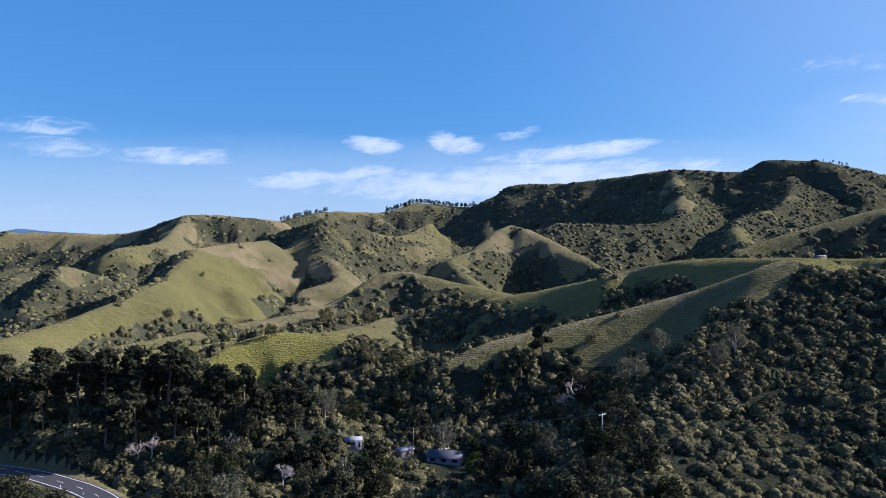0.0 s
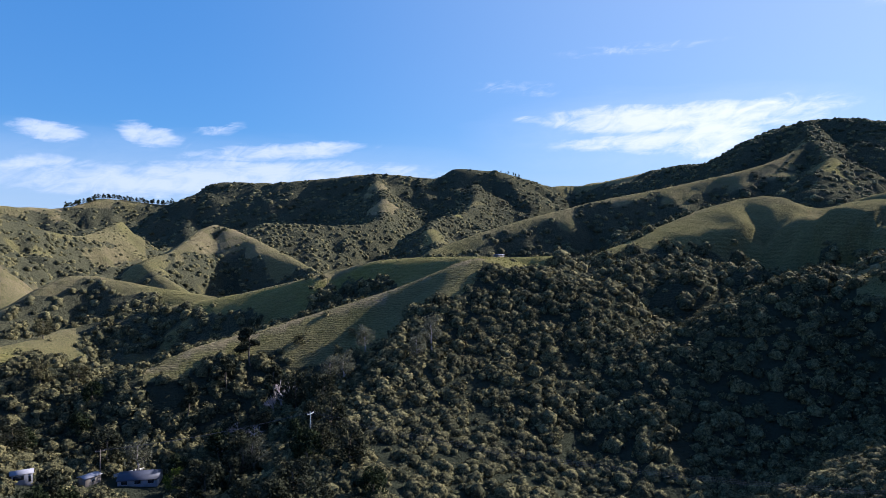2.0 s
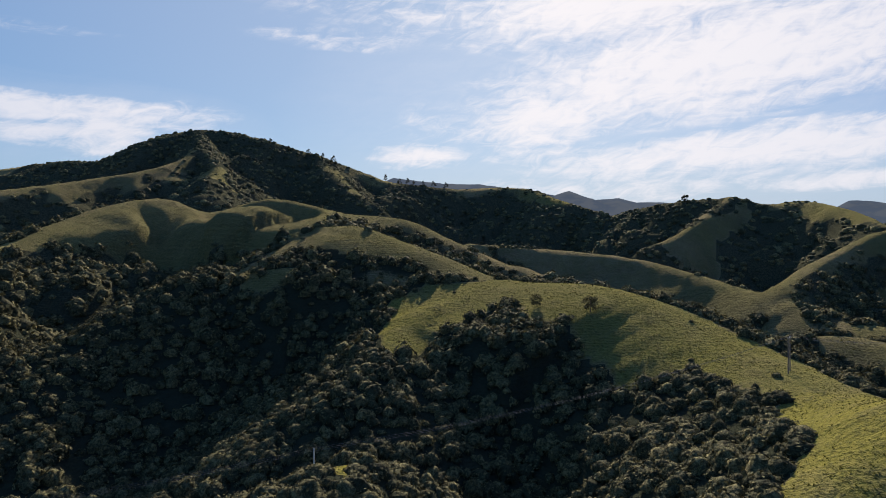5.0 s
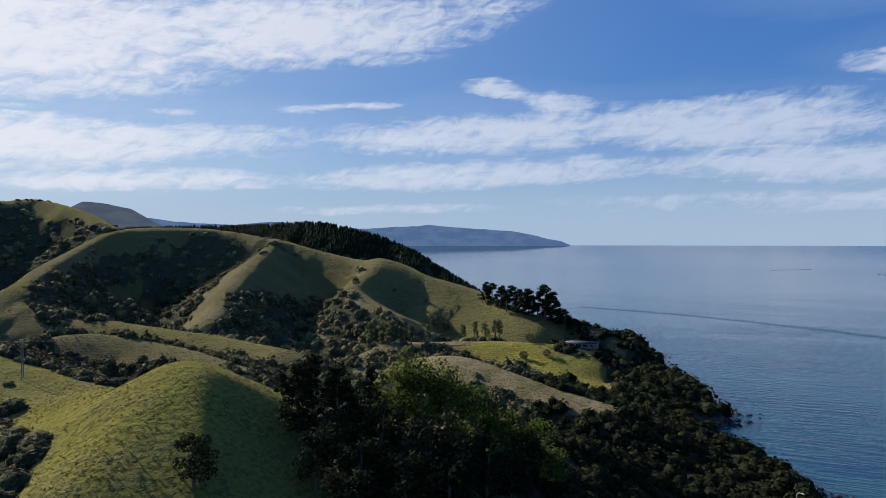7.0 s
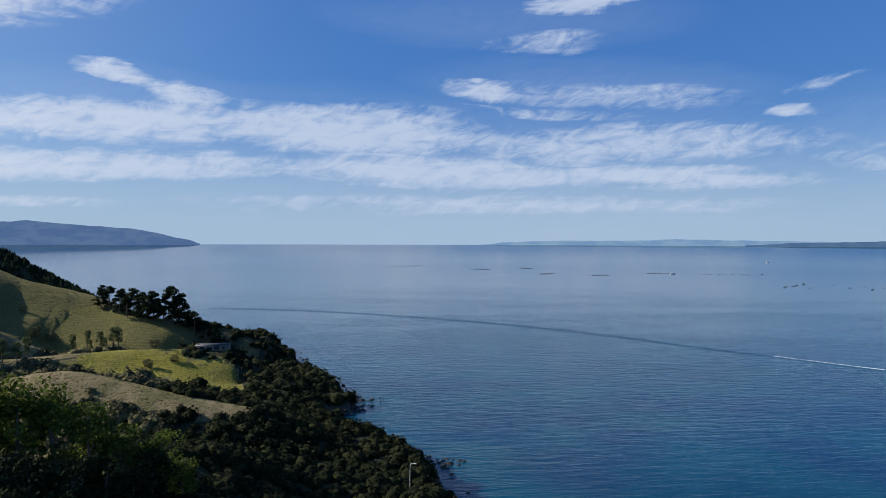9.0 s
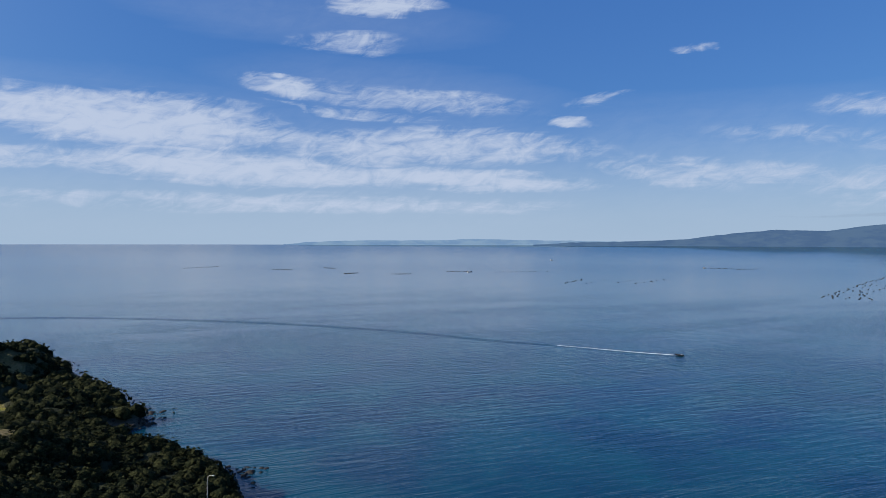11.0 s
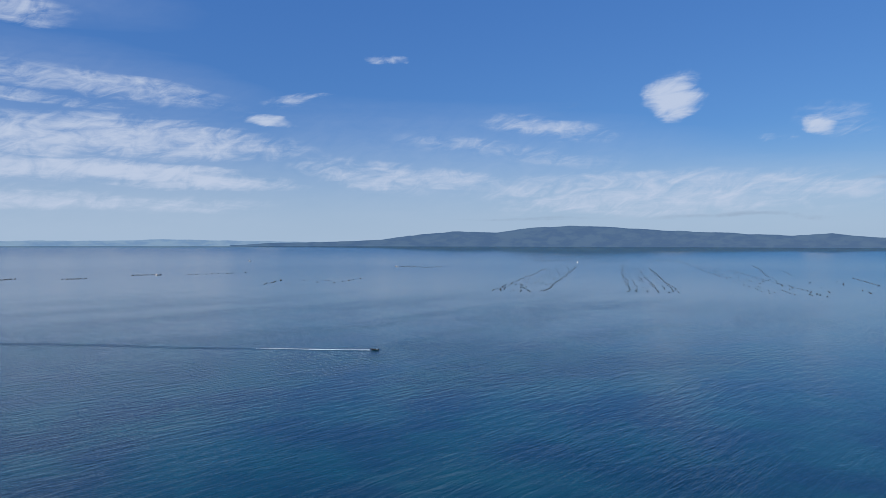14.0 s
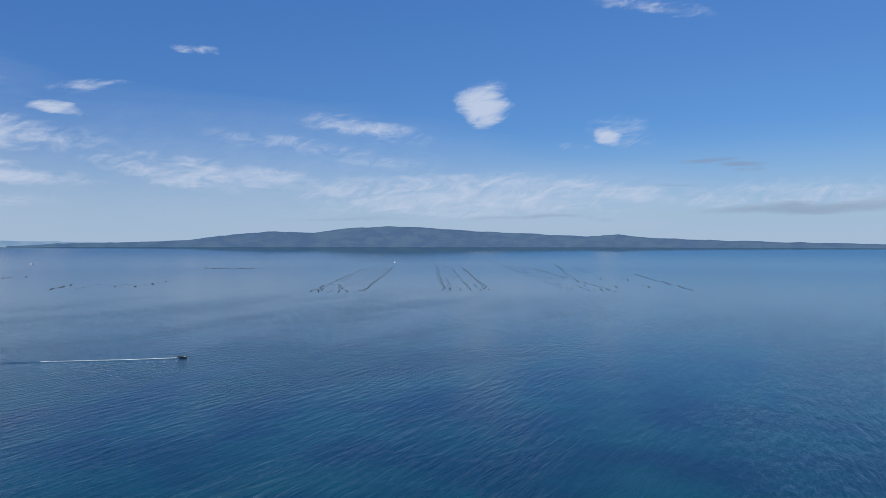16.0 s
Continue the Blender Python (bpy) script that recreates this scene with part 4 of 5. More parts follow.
def tussock_belt(r0, r1, spacing, size, seed):
    rng = np.random.RandomState(seed)
    n = int(radians(226) / 2 * (r1 * r1 - r0 * r0) / spacing ** 2)
    az, r = rng.uniform(radians(-177), radians(47), n), np.sqrt(rng.uniform(r0 * r0, r1 * r1, n))
    x, y = -np.sin(az) * r, np.cos(az) * r
    z, v, i = lookup(x, y, (GZ, GV, GI))
    thick = np.clip(0.45 + 0.9 * field_noise(x, y, 9, 3), 0.06, 1)
    road_far = np.ones(n, bool)
    for line in ROADS:
        road_far &= nearest(x, y, np.array(line, float))[0] > 6
    m = (v < 1.0) & (i > 7) & road_far & (rng.rand(n) < thick)
    vs, fs = planted([tussock(s) for s in range(6)], x[m], y[m], z[m] - 0.03, rng.uniform(*size, m.sum()), rng, (0.6, 1.1))
    ob = new("tussock_grass", array_mesh("tussock_grass", vs, fs, TUSSOCK))
    tagged(ob, "rough tussocky pasture grass, green and straw coloured", "grass", kind="stuff")


tussock_belt(80, 260, 1.05, (0.18, 0.42), 31)
tussock_belt(260, 420, 1.9, (0.30, 0.60), 32)

# ---- trees ----


def tube(path, radii, sides=6):
    """A tapered limb along a path: vertices and triangles."""
    path, radii = np.array(path, float), np.array(radii, float)
    way = np.gradient(path, axis=0)
    way /= np.linalg.norm(way, axis=1)[:, None] + 1e-9
    ref = np.array([1.0, 0.13, 0.0]) if abs(way[0, 0]) < 0.8 else np.array([0.0, 1.0, 0.1])
    a = np.cross(way, ref)
    a /= np.linalg.norm(a, axis=1)[:, None] + 1e-9
    b = np.cross(way, a)
    t = np.arange(sides) * 2 * np.pi / sides
    v = path[:, None] + radii[:, None, None] * (a[:, None] * np.cos(t)[None, :, None] + b[:, None] * np.sin(t)[None, :, None])
    i, j = np.meshgrid(np.arange(len(path) - 1), np.arange(sides), indexing="ij")
    p, q = i * sides + j, i * sides + (j + 1) % sides
    f = np.concatenate([np.stack([p, q, q + sides], -1).reshape(-1, 3), np.stack([p, q + sides, p + sides], -1).reshape(-1, 3)])
    return v.reshape(-1, 3), f


def joined(pieces):
    vs, fs, o = [], [], 0
    for v, f in pieces:
        vs.append(v)
        fs.append(f + o)
        o += len(v)
    return np.vstack(vs), np.vstack(fs)


def tuft(rng, centre, radius, flat, count, size):
    """A cluster of small leaf sprays round a centre."""
    w = rng.normal(size=(count, 3))
    w /= np.linalg.norm(w, axis=1)[:, None]
    c = w * radius * rng.uniform(0.35, 1.0, (count, 1)) ** 0.5
    c[:, 2] *= flat
    c += centre
    nrm = w * 0.7 + rng.normal(size=w.shape) * 0.5 + np.array([0, 0, 0.5])
    nrm /= np.linalg.norm(nrm, axis=1)[:, None]
    t = np.cross(nrm, rng.normal(size=w.shape))
    t /= np.linalg.norm(t, axis=1)[:, None]
    b = np.cross(nrm, t)
    s = size * rng.uniform(0.6, 1.3, (count, 1))
    v = np.stack([c + t * s, c + b * s * 0.7 + nrm * s * 0.2, c - t * s, c - b * s * 0.7 - nrm * s * 0.15], 1).reshape(-1, 3)
    o = 4 * np.arange(count)[:, None]
    return v, np.vstack([o + np.array([0, 1, 2]), o + np.array([0, 2, 3])])


def limbs(rng, high, count, low, spread, rise, thick, curve=0.25):
    """A leaning trunk with limbs. Pieces of wood, and the limb ends."""
    lean = rng.normal(size=2) * 0.04 * high
    k = np.linspace(0, 1, 6)
    trunk = np.stack([lean[0] * k ** 1.5, lean[1] * k ** 1.5, high * k], 1)
    trunk[1:-1, :2] += rng.normal(size=(4, 2)) * 0.012 * high
    wood, ends = [tube(trunk, thick * (1 - 0.85 * k) + 0.02, 7)], []
    for i in range(count):
        h = low + (0.97 - low) * (i + rng.rand()) / count
        base = np.array([np.interp(h, k, trunk[:, a]) for a in range(3)])
        az, length = rng.uniform(0, 2 * np.pi) + i * 2.4, spread(h) * high * rng.uniform(0.7, 1.15)
        out = np.array([np.cos(az), np.sin(az), 0.0])
        tip = base + out * length + np.array([0, 0, rise * length * rng.uniform(0.5, 1.3)])
        mid = (base + tip) / 2 + np.array([0, 0, -curve * 0.3 * length]) + rng.normal(size=3) * 0.04 * length
        r = thick * (1 - 0.8 * h) * 0.42
        wood.append(tube([base, mid, tip], [r, r * 0.6, r * 0.2], 4))
        ends.append((mid, tip, length))
    return wood, ends, trunk


def pine_tree(seed, detail=1.0, bare=0.34):
    """Tall pine: a bare lower trunk, limbs in layers, flattened sprays of needles. 10 m high."""
    rng = np.random.RandomState(seed)
    wood, ends, trunk = limbs(rng, 10, 17, bare, lambda h: 0.32 * (1.25 - h), 0.35, 0.24)
    leaves = []
    for mid, tip, length in ends:
        leaves.append(tuft(rng, tip, 1.3, 0.55, int(52 * detail), 0.38))
        leaves.append(tuft(rng, mid * 0.4 + tip * 0.6 + np.array([0, 0, 0.2]), 0.95, 0.55, int(36 * detail), 0.36))
    leaves.append(tuft(rng, trunk[-1], 0.9, 0.7, int(50 * detail), 0.24))
    return joined(wood), joined(leaves)


def conifer_tree(seed):
    """Dense dark conifer with a pointed top. 10 m high."""
    rng = np.random.RandomState(seed)
    wood, ends, trunk = limbs(rng, 10, 22, 0.12, lambda h: 0.33 * (1.10 - h), 0.2, 0.2)
    leaves = [tuft(rng, tip * 0.75 + mid * 0.25, 0.45 + 0.35 * length, 0.7, 70, 0.22) for mid, tip, length in ends]
    leaves += [tuft(rng, np.array([0, 0, z]) + trunk[-1] * [1, 1, 0] * z / 10, 1.5 * (1.08 - z / 10), 0.8, 40, 0.26) for z in (2, 3.5, 5, 6.5, 8, 9)]
    leaves.append(tuft(rng, trunk[-1] + np.array([0, 0, 0.2]), 0.3, 1.6, 16, 0.16))
    return joined(wood), joined(leaves)


def broad_tree(seed, narrow=1.0, size=0.26, thin=1.0, clumps=20):
    """Broadleaf tree with a lumpy crown. 10 m high."""
    rng = np.random.RandomState(seed)
    wood, ends, trunk = limbs(rng, 8.2, 9, 0.25, lambda h: 0.36 * narrow * (1.3 - 0.6 * h), 0.8, 0.28, 0.1)
    leaves = [tuft(rng, tip, 1.35 * narrow ** 0.5, 0.85, int(60 * thin), size) for mid, tip, length in ends]
    for i in range(clumps):
        a, h = rng.uniform(0, 2 * np.pi), rng.uniform(0.28, 1.0)
        r = 2.9 * narrow * math.sqrt(max(0.05, 1 - ((h - 0.55) / 0.52) ** 2)) * rng.uniform(0.6, 1)
        leaves.append(tuft(rng, np.array([math.cos(a) * r, math.sin(a) * r, h * 8.9]), 1.25 * narrow ** 0.5, 0.8, int(55 * thin), size))
    return joined(wood), joined(leaves)


def bare_tree(seed):
    """Dead tree: forking bleached branches. 10 m high."""
    rng = np.random.RandomState(seed)
    wood = []

    def fork(base, way, length, r, level):
        tip = base + way * length
        mid = base + way * length * 0.5 + rng.normal(size=3) * 0.06 * length
        wood.append(tube([base, mid, tip], [r, r * 0.8, r * 0.55], 5 if level < 2 else 3))
        if level < 5:
            for i in range(3 if level else 5):
                w = way * rng.uniform(0.5, 1.0) + rng.normal(size=3) * 0.55 + np.array([0, 0, 0.18])
                w /= np.linalg.norm(w)
                fork(base + (tip - base) * rng.uniform(0.55, 1.0), w, length * rng.uniform(0.5, 0.75), r * 0.64, level + 1)

    fork(np.zeros(3), np.array([0.03, 0.02, 1.0]), 3.0, 0.24, 0)
    return joined(wood)


def leafy_thing(name, parts, leaf, bark, label, category="tree", group=""):
    """An Empty at the foot, with a trunk and a crown under it."""
    ob = new(name)
    tagged(ob, label, category, group)
    for part_name, (v, f), mat in zip(("trunk", "crown"), parts, (bark, leaf)):
        p = new(part_name, array_mesh(part_name, v, f, mat))
        p.parent = ob
    return ob


def ground_at(x, y):
    return float(lookup(np.array([float(x)]), np.array([float(y)]), (GZ,))[0][0])


def plant(protos, places, seed):
    """Sets trees (made 10 m high) at x, y with their height; the first ones are the prototypes themselves."""
    rng = random.Random(seed)
    for i, (x, y, h) in enumerate(places):
        k = i % len(protos)
        m = pose(x, y, ground_at(x, y) - 0.3, 0, 0, rng.uniform(0, 360)) @ Matrix.Diagonal((h / 10 * rng.uniform(0.85, 1.15), h / 10 * rng.uniform(0.85, 1.15), h / 10, 1))
        if i < len(protos):
            protos[k].matrix_basis = m
        else:
            c = copy_thing(protos[k], Matrix())
            c.matrix_basis = m


def row(x0, y0, x1, y1, count, high, seed, stray=6.0):
    rng = random.Random(seed)
    return [(x0 + (x1 - x0) * i / (count - 1) + rng.uniform(-stray, stray), y0 + (y1 - y0) * i / (count - 1) + rng.uniform(-stray, stray), high * rng.uniform(0.7, 1.15)) for i in range(count)]


pines = [leafy_thing("pine_tree", pine_tree(s), PINE, BARK, "tall dark pine with a bare lower trunk", group="pines by the road") for s in (1, 2, 3)]
plant(pines, [(-152, 236, 20), (-138, 232, 20), (-130, 238, 21), (-118, 236, 22), (-107, 238, 22), (-98, 239, 23), (-92, 244, 20), (-78, 240, 18), (-72, 242, 18), (-135, 226, 15), (-112, 222, 17)]
      + [(-101, 221, 18), (-90, 225, 18), (-77, 220, 14), (-22, 212, 14), (-29, 190, 14), (44, 295, 16), (33, 286, 14), (18, 277, 14), (51, 280, 14), (28, 209, 13), (15, 212, 12)]
      + row(-165, 250, -60, 240, 11, 18, 5, 6) + row(-175, 262, -70, 255, 10, 17, 6, 7) + row(-60, 235, -40, 222, 4, 14, 8, 6) + row(-190, 240, -150, 235, 4, 18, 9, 4), 11)

coast_pines = [leafy_thing("pine_tree", pine_tree(s, 0.9, 0.10), PLANTATION_NEAR, BARK, "dark pine on the ridge above the sea", group="pines above the sea") for s in (4, 5)]
plant(coast_pines, [(356, -375, 15), (345, -372, 15), (337, -376, 17), (328, -374, 17), (320, -375, 19), (313, -377, 17), (308, -379, 24), (298, -380, 17), (291, -380, 15), (283, -382, 12)]
      + [(337, -370, 14), (361, -373, 13), (317, -374, 15), (304, -381, 20), (321, -372, 17), (366, -378, 12), (350, -380, 13), (276, -384, 10)], 12)

sky_pines = [leafy_thing("pine_tree", pine_tree(s, 0.4, 0.16), PLANTATION_NEAR, BARK, "pine in a row along the far skyline", group="pines on the skyline") for s in (6, 7)]
plant(sky_pines, row(-394, 1654, -310, 1765, 30, 12, 21) + row(-161, 1843, -75, 1895, 30, 13, 22) + row(-70, 1899, 90, 1899, 46, 13, 23) + row(690, 1222, 740, 1226, 6, 7, 24)
      + [(879, 450, 12), (861, 525, 8), (899, 444, 13), (890, 480, 10), (870, 500, 9)] + row(925, 370, 1000, 300, 7, 9, 27), 13)

lone = leafy_thing("lone_tree", broad_tree(31), PINE, BARK, "single round tree on the crest of a hill")
plant([lone], [(859, -42, 13)], 14)

conifers = [leafy_thing("conifer", conifer_tree(s), PLANTATION_NEAR, BARK, "dense dark green conifer below the grassy hump") for s in (1, 2)]
plant(conifers, [(112, -68, 17), (113, -65, 14), (109, -71, 16), (105, -76, 15), (110, -74, 13), (116, -64, 10)], 15)

limes = [leafy_thing("broadleaf_tree", broad_tree(s, 1.0, 0.24), LIME, BARK, "leafy tree in fresh yellow-green leaf") for s in (1, 2)]
plant(limes, [(99, -85, 17), (102, -81, 14.5), (95, -88, 15.5), (92, -92, 13), (89, -95, 10.5), (84, -99, 12.5), (81, -102, 9), (103, -86, 14), (10, 223, 9)], 16)
# the needles' dark green on these crowns also paints in the slope's shade
darks = [leafy_thing("broadleaf_tree", broad_tree(s), PLANTATION_NEAR, BARK, "dark evergreen tree, the slope's shade in its leaf colour") for s in (3, 4)]
plant(darks, [(102, -41, 9), (101, -67, 12), (97, -73, 13), (88, -77, 12), (81, -84, 12), (93, -66, 12), (86, -70, 12), (81, -75, 12), (101, -62, 11), (79, -88, 9), (89, -61, 12), (83, -80, 12), (98, -100, 9), (106, -112, 8), (82, -96, 10), (112, -120, 8)], 17)

poplars = [leafy_thing("poplar", broad_tree(s, 0.42, 0.26, 0.7, 14), POPLAR, BARK, "pale green poplar in a shelter row", group="poplars") for s in (5, 6)]
plant(poplars, [(355, -259, 17), (348, -263, 18), (339, -263, 16), (330, -265, 13), (327, -270, 14), (320, -273, 13), (318, -277, 14), (348, -336, 12), (340, -340, 13), (332, -342, 13), (324, -344, 14), (321, -345, 16)]
      + [(352, -255, 9), (344, -259, 10), (336, -338, 8), (328, -341, 9), (-169, 522, 9), (-163, 522, 8)], 18)

greys = [leafy_thing("grey_tree", broad_tree(s, 1.0, 0.24, 0.8, 22), GREY, PALE_BARK, "open grey-green tree with pale branches") for s in (7, 8)]
plant(greys, [(87, 269, 12), (71, 247, 12), (108, 248, 14), (99, 241, 11), (-44, 250, 12), (0, 247, 13), (68, 255, 12), (-30, 200, 12), (-62, 190, 12), (30, 196, 11)], 19)

rounds = [leafy_thing("round_bush", broad_tree(s, 1.25, 0.3, 1.0, 24), BUSH, BARK, "rounded dark green bush standing in pasture", "bush") for s in (9, 10)]
plant(rounds, [(-267, 470, 9), (-221, 543, 8), (-241, 504, 4), (66, 300, 5), (90, 298, 4), (94, 292, 4), (81, 289, 5), (-101, 576, 14), (-54, 494, 14), (-84, 329, 7), (375, -333, 9), (367, -337, 8), (-229, 642, 5)]
      + [(-22, 314, 9), (-35, 309, 10), (430, -300, 7), (420, -330, 4), (400, -345, 4), (260, -300, 6), (270, -318, 6), (250, -310, 5), (300, -20, 5), (250, 40, 5), (245, 20, 6)], 20)

dead_mesh = [array_mesh("dead_tree", *bare_tree(s), PALE_BARK) for s in (1, 2, 3)]
for i, (x, y, h) in enumerate([(-95, 218, 12), (-50, 209, 13), (53, 271, 18), (32, 254, 16), (36, 242, 14), (-99, 217, 11), (-70, 225, 11), (49, 268, 13), (26, 250, 11), (-12, 188, 9)]):
    ob = new("dead_tree", dead_mesh[i % 3])
    ob.matrix_basis = pose(x, y, ground_at(x, y) - 0.2, 0, 0, 77 * i) @ Matrix.Diagonal((h / 10, h / 10, h / 10, 1))
    tagged(ob, "leafless dead tree with bleached grey branches", "dead tree")

# tall mixed trees fill the valley floor round the houses
# evergreen leaf colours, chosen dark to paint in the valley's shade as well
valley_trees = [leafy_thing("broadleaf_tree", broad_tree(s, 1.15, 0.34, 0.9, 22), leaf, BARK, label, group="trees of the valley floor") for s, leaf, label in
                ((41, PINE, "large dark evergreen tree on the valley floor"), (42, PLANTATION_NEAR, "broad tree on the valley floor with shade-darkened leaves"), (43, PINE, "dark round-headed tree among bush"), (44, PINE, "dark spreading tree near the houses"))]
rng = np.random.RandomState(61)
vx = np.concatenate([rng.uniform(-125, -5, 85), rng.uniform(5, 60, 34)])
vy = np.concatenate([rng.uniform(178, 292, 85), rng.uniform(150, 260, 34)])
vv = lookup(vx, vy, (GV,))[0]
free = keep_clear(vx, vy) * (vv > 3)
taken = []
for x, y, ok in zip(vx, vy, free):
    open_view = any(math.hypot(x - a, y - b) < 13 for a, b in ((-32, 232), (-6, 232), (3, 228), (-32, 222), (-6, 222)))
    if ok and not open_view and all(math.hypot(x - a, y - b) > 6.5 for a, b, _ in taken):
        taken.append((float(x), float(y), float(rng.uniform(8.5, 13.5))))
plant(valley_trees, taken, 62)

# the pine plantation on the headland
spire = []
for s in range(4):
    rng = np.random.RandomState(90 + s)
    v, f = [], []
    for k, (z0, z1, r) in enumerate(((0.05, 0.55, 0.36), (0.35, 0.82, 0.29), (0.62, 1.0, 0.19))):
        a = np.arange(6) * np.pi / 3 + rng.rand()
        ring = np.stack([np.cos(a) * r * rng.uniform(0.8, 1.2, 6), np.sin(a) * r * rng.uniform(0.8, 1.2, 6), np.full(6, z0) + rng.uniform(-0.05, 0.05, 6)], 1)
        o = 7 * k
        v += [*ring, np.array([0, 0, z1])]
        f += [(o + i, o + (i + 1) % 6, o + 6) for i in range(6)]
    spire.append((np.array(v), np.array(f)))
q6 = np.array([(1243, -381), (1053, -462), (949, -515), (845, -535), (749, -585), (663, -609), (605, -611)], float)
rng = np.random.RandomState(5)
px, py = rng.uniform(580, 1300, 26000), rng.uniform(-720, -300, 26000)
pd = nearest(px, py, q6)[0]
pz, pi = lookup(px, py, (GZ, GI))
m = (pd < 115) & (pi > 8)
vs, fs = planted(spire, px[m], py[m], pz[m], rng.uniform(5.6, 7.6, m.sum()), rng, (0.85, 1.15))
plantation = new("pine_plantation", array_mesh("pine_plantation", vs, fs, PLANTATION))
tagged(plantation, "dense dark pine plantation covering a headland", "plantation", kind="stuff")

# ---- land far off ----


def far_range(name, skyline, distance, depth, mat, label, seed):
    """Hills on the horizon: skyline as azimuth and height in degrees, seen from the hovering place."""
    rng = np.random.RandomState(seed)
    az = np.arange(min(a for a, _ in skyline), max(a for a, _ in skyline), 0.12)
    s = sorted(skyline)
    el = np.interp(az, [a for a, _ in s], [e for _, e in s])
    el = el + 0.05 * field_noise(az * 60, az * 0 + seed, 60, 4)
    rows = np.linspace(-1, 1, 9)
    x, y, z = [], [], []
    for k in rows:
        d = distance + k * depth + 8 * field_noise(az * 20, az * 0 + k * 40, 40, 2)
        top = EYE + distance * np.tan(np.radians(el))
        sea = 59.0 * np.clip((d - 2400) / 2550, 0, 1) ** 1.6
        f = np.clip(1 - abs(k) ** 1.5 + 0.16 * field_noise(az * 22 + 9 * k, az * 0 + k * 30, 40, 2) * (abs(k) > 0.1) * (abs(k) < 0.99), 0, 1)
        h = np.maximum(top, sea + 3) * f + (sea - 6) * (1 - f)
        x.append(-np.sin(np.radians(az)) * d)
        y.append(np.cos(np.radians(az)) * d)
        z.append(h)
    v = np.stack([np.array(x).T, np.array(y).T, np.array(z).T], -1).reshape(-1, 3)
    ob = new(name, array_mesh(name, v, grid_faces(len(az), len(rows)), mat, True))
    tagged(ob, label, "hills", kind="structure")


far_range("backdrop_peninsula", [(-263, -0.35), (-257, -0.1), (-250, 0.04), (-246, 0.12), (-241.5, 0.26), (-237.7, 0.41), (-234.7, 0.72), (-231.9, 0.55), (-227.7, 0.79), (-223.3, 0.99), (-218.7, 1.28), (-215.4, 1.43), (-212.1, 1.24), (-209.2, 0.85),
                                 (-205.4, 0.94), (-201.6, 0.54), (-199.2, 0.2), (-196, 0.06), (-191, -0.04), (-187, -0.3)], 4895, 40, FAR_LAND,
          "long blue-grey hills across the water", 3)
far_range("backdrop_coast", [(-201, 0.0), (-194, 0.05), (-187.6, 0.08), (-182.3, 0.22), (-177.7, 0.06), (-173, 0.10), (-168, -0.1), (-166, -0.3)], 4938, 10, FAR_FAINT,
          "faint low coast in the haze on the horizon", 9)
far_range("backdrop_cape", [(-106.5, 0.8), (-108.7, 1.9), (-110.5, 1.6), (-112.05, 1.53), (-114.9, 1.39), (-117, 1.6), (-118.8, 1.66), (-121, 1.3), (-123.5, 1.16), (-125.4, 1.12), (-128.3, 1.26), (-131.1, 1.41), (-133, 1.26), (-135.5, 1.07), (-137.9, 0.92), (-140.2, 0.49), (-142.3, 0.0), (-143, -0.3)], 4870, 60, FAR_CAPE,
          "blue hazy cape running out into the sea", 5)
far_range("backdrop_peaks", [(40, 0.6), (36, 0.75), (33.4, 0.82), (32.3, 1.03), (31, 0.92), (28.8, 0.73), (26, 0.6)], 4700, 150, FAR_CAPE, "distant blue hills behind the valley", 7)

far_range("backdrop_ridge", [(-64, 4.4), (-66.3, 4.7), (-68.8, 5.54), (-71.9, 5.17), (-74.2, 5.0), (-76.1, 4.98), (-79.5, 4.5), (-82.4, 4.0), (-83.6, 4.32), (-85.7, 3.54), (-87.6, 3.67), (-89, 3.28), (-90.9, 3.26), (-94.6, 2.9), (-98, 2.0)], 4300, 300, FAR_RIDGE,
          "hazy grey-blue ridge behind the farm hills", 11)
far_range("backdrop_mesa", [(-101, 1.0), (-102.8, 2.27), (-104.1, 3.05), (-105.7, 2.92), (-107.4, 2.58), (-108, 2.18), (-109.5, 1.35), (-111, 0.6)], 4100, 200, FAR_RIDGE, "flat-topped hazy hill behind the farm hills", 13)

# ---- helpers for built things ----


def part(name, arrays, mat, parent, label=""):
    v, f = arrays
    p = new(name, array_mesh(name, np.array(v, float), np.array(f), mat))
    p.parent = parent
    if label:
        p["label"] = label
    return p


def box(x0, y0, z0, x1, y1, z1, bevel=0.0):
    """A box with its edges taken off: vertices and quads."""
    bm = bmesh.new()
    bmesh.ops.create_cube(bm, size=1.0)
    for v in bm.verts:
        v.co = Vector(((x0 + x1) / 2 + v.co.x * (x1 - x0), (y0 + y1) / 2 + v.co.y * (y1 - y0), (z0 + z1) / 2 + v.co.z * (z1 - z0)))
    if bevel:
        bmesh.ops.bevel(bm, geom=list(bm.edges), offset=bevel, segments=1, affect="EDGES")
    bmesh.ops.triangulate(bm, faces=list(bm.faces))
    bm.verts.index_update()
    out = np.array([v.co for v in bm.verts]), np.array([[v.index for v in f.verts] for f in bm.faces])
    bm.free()
    return out


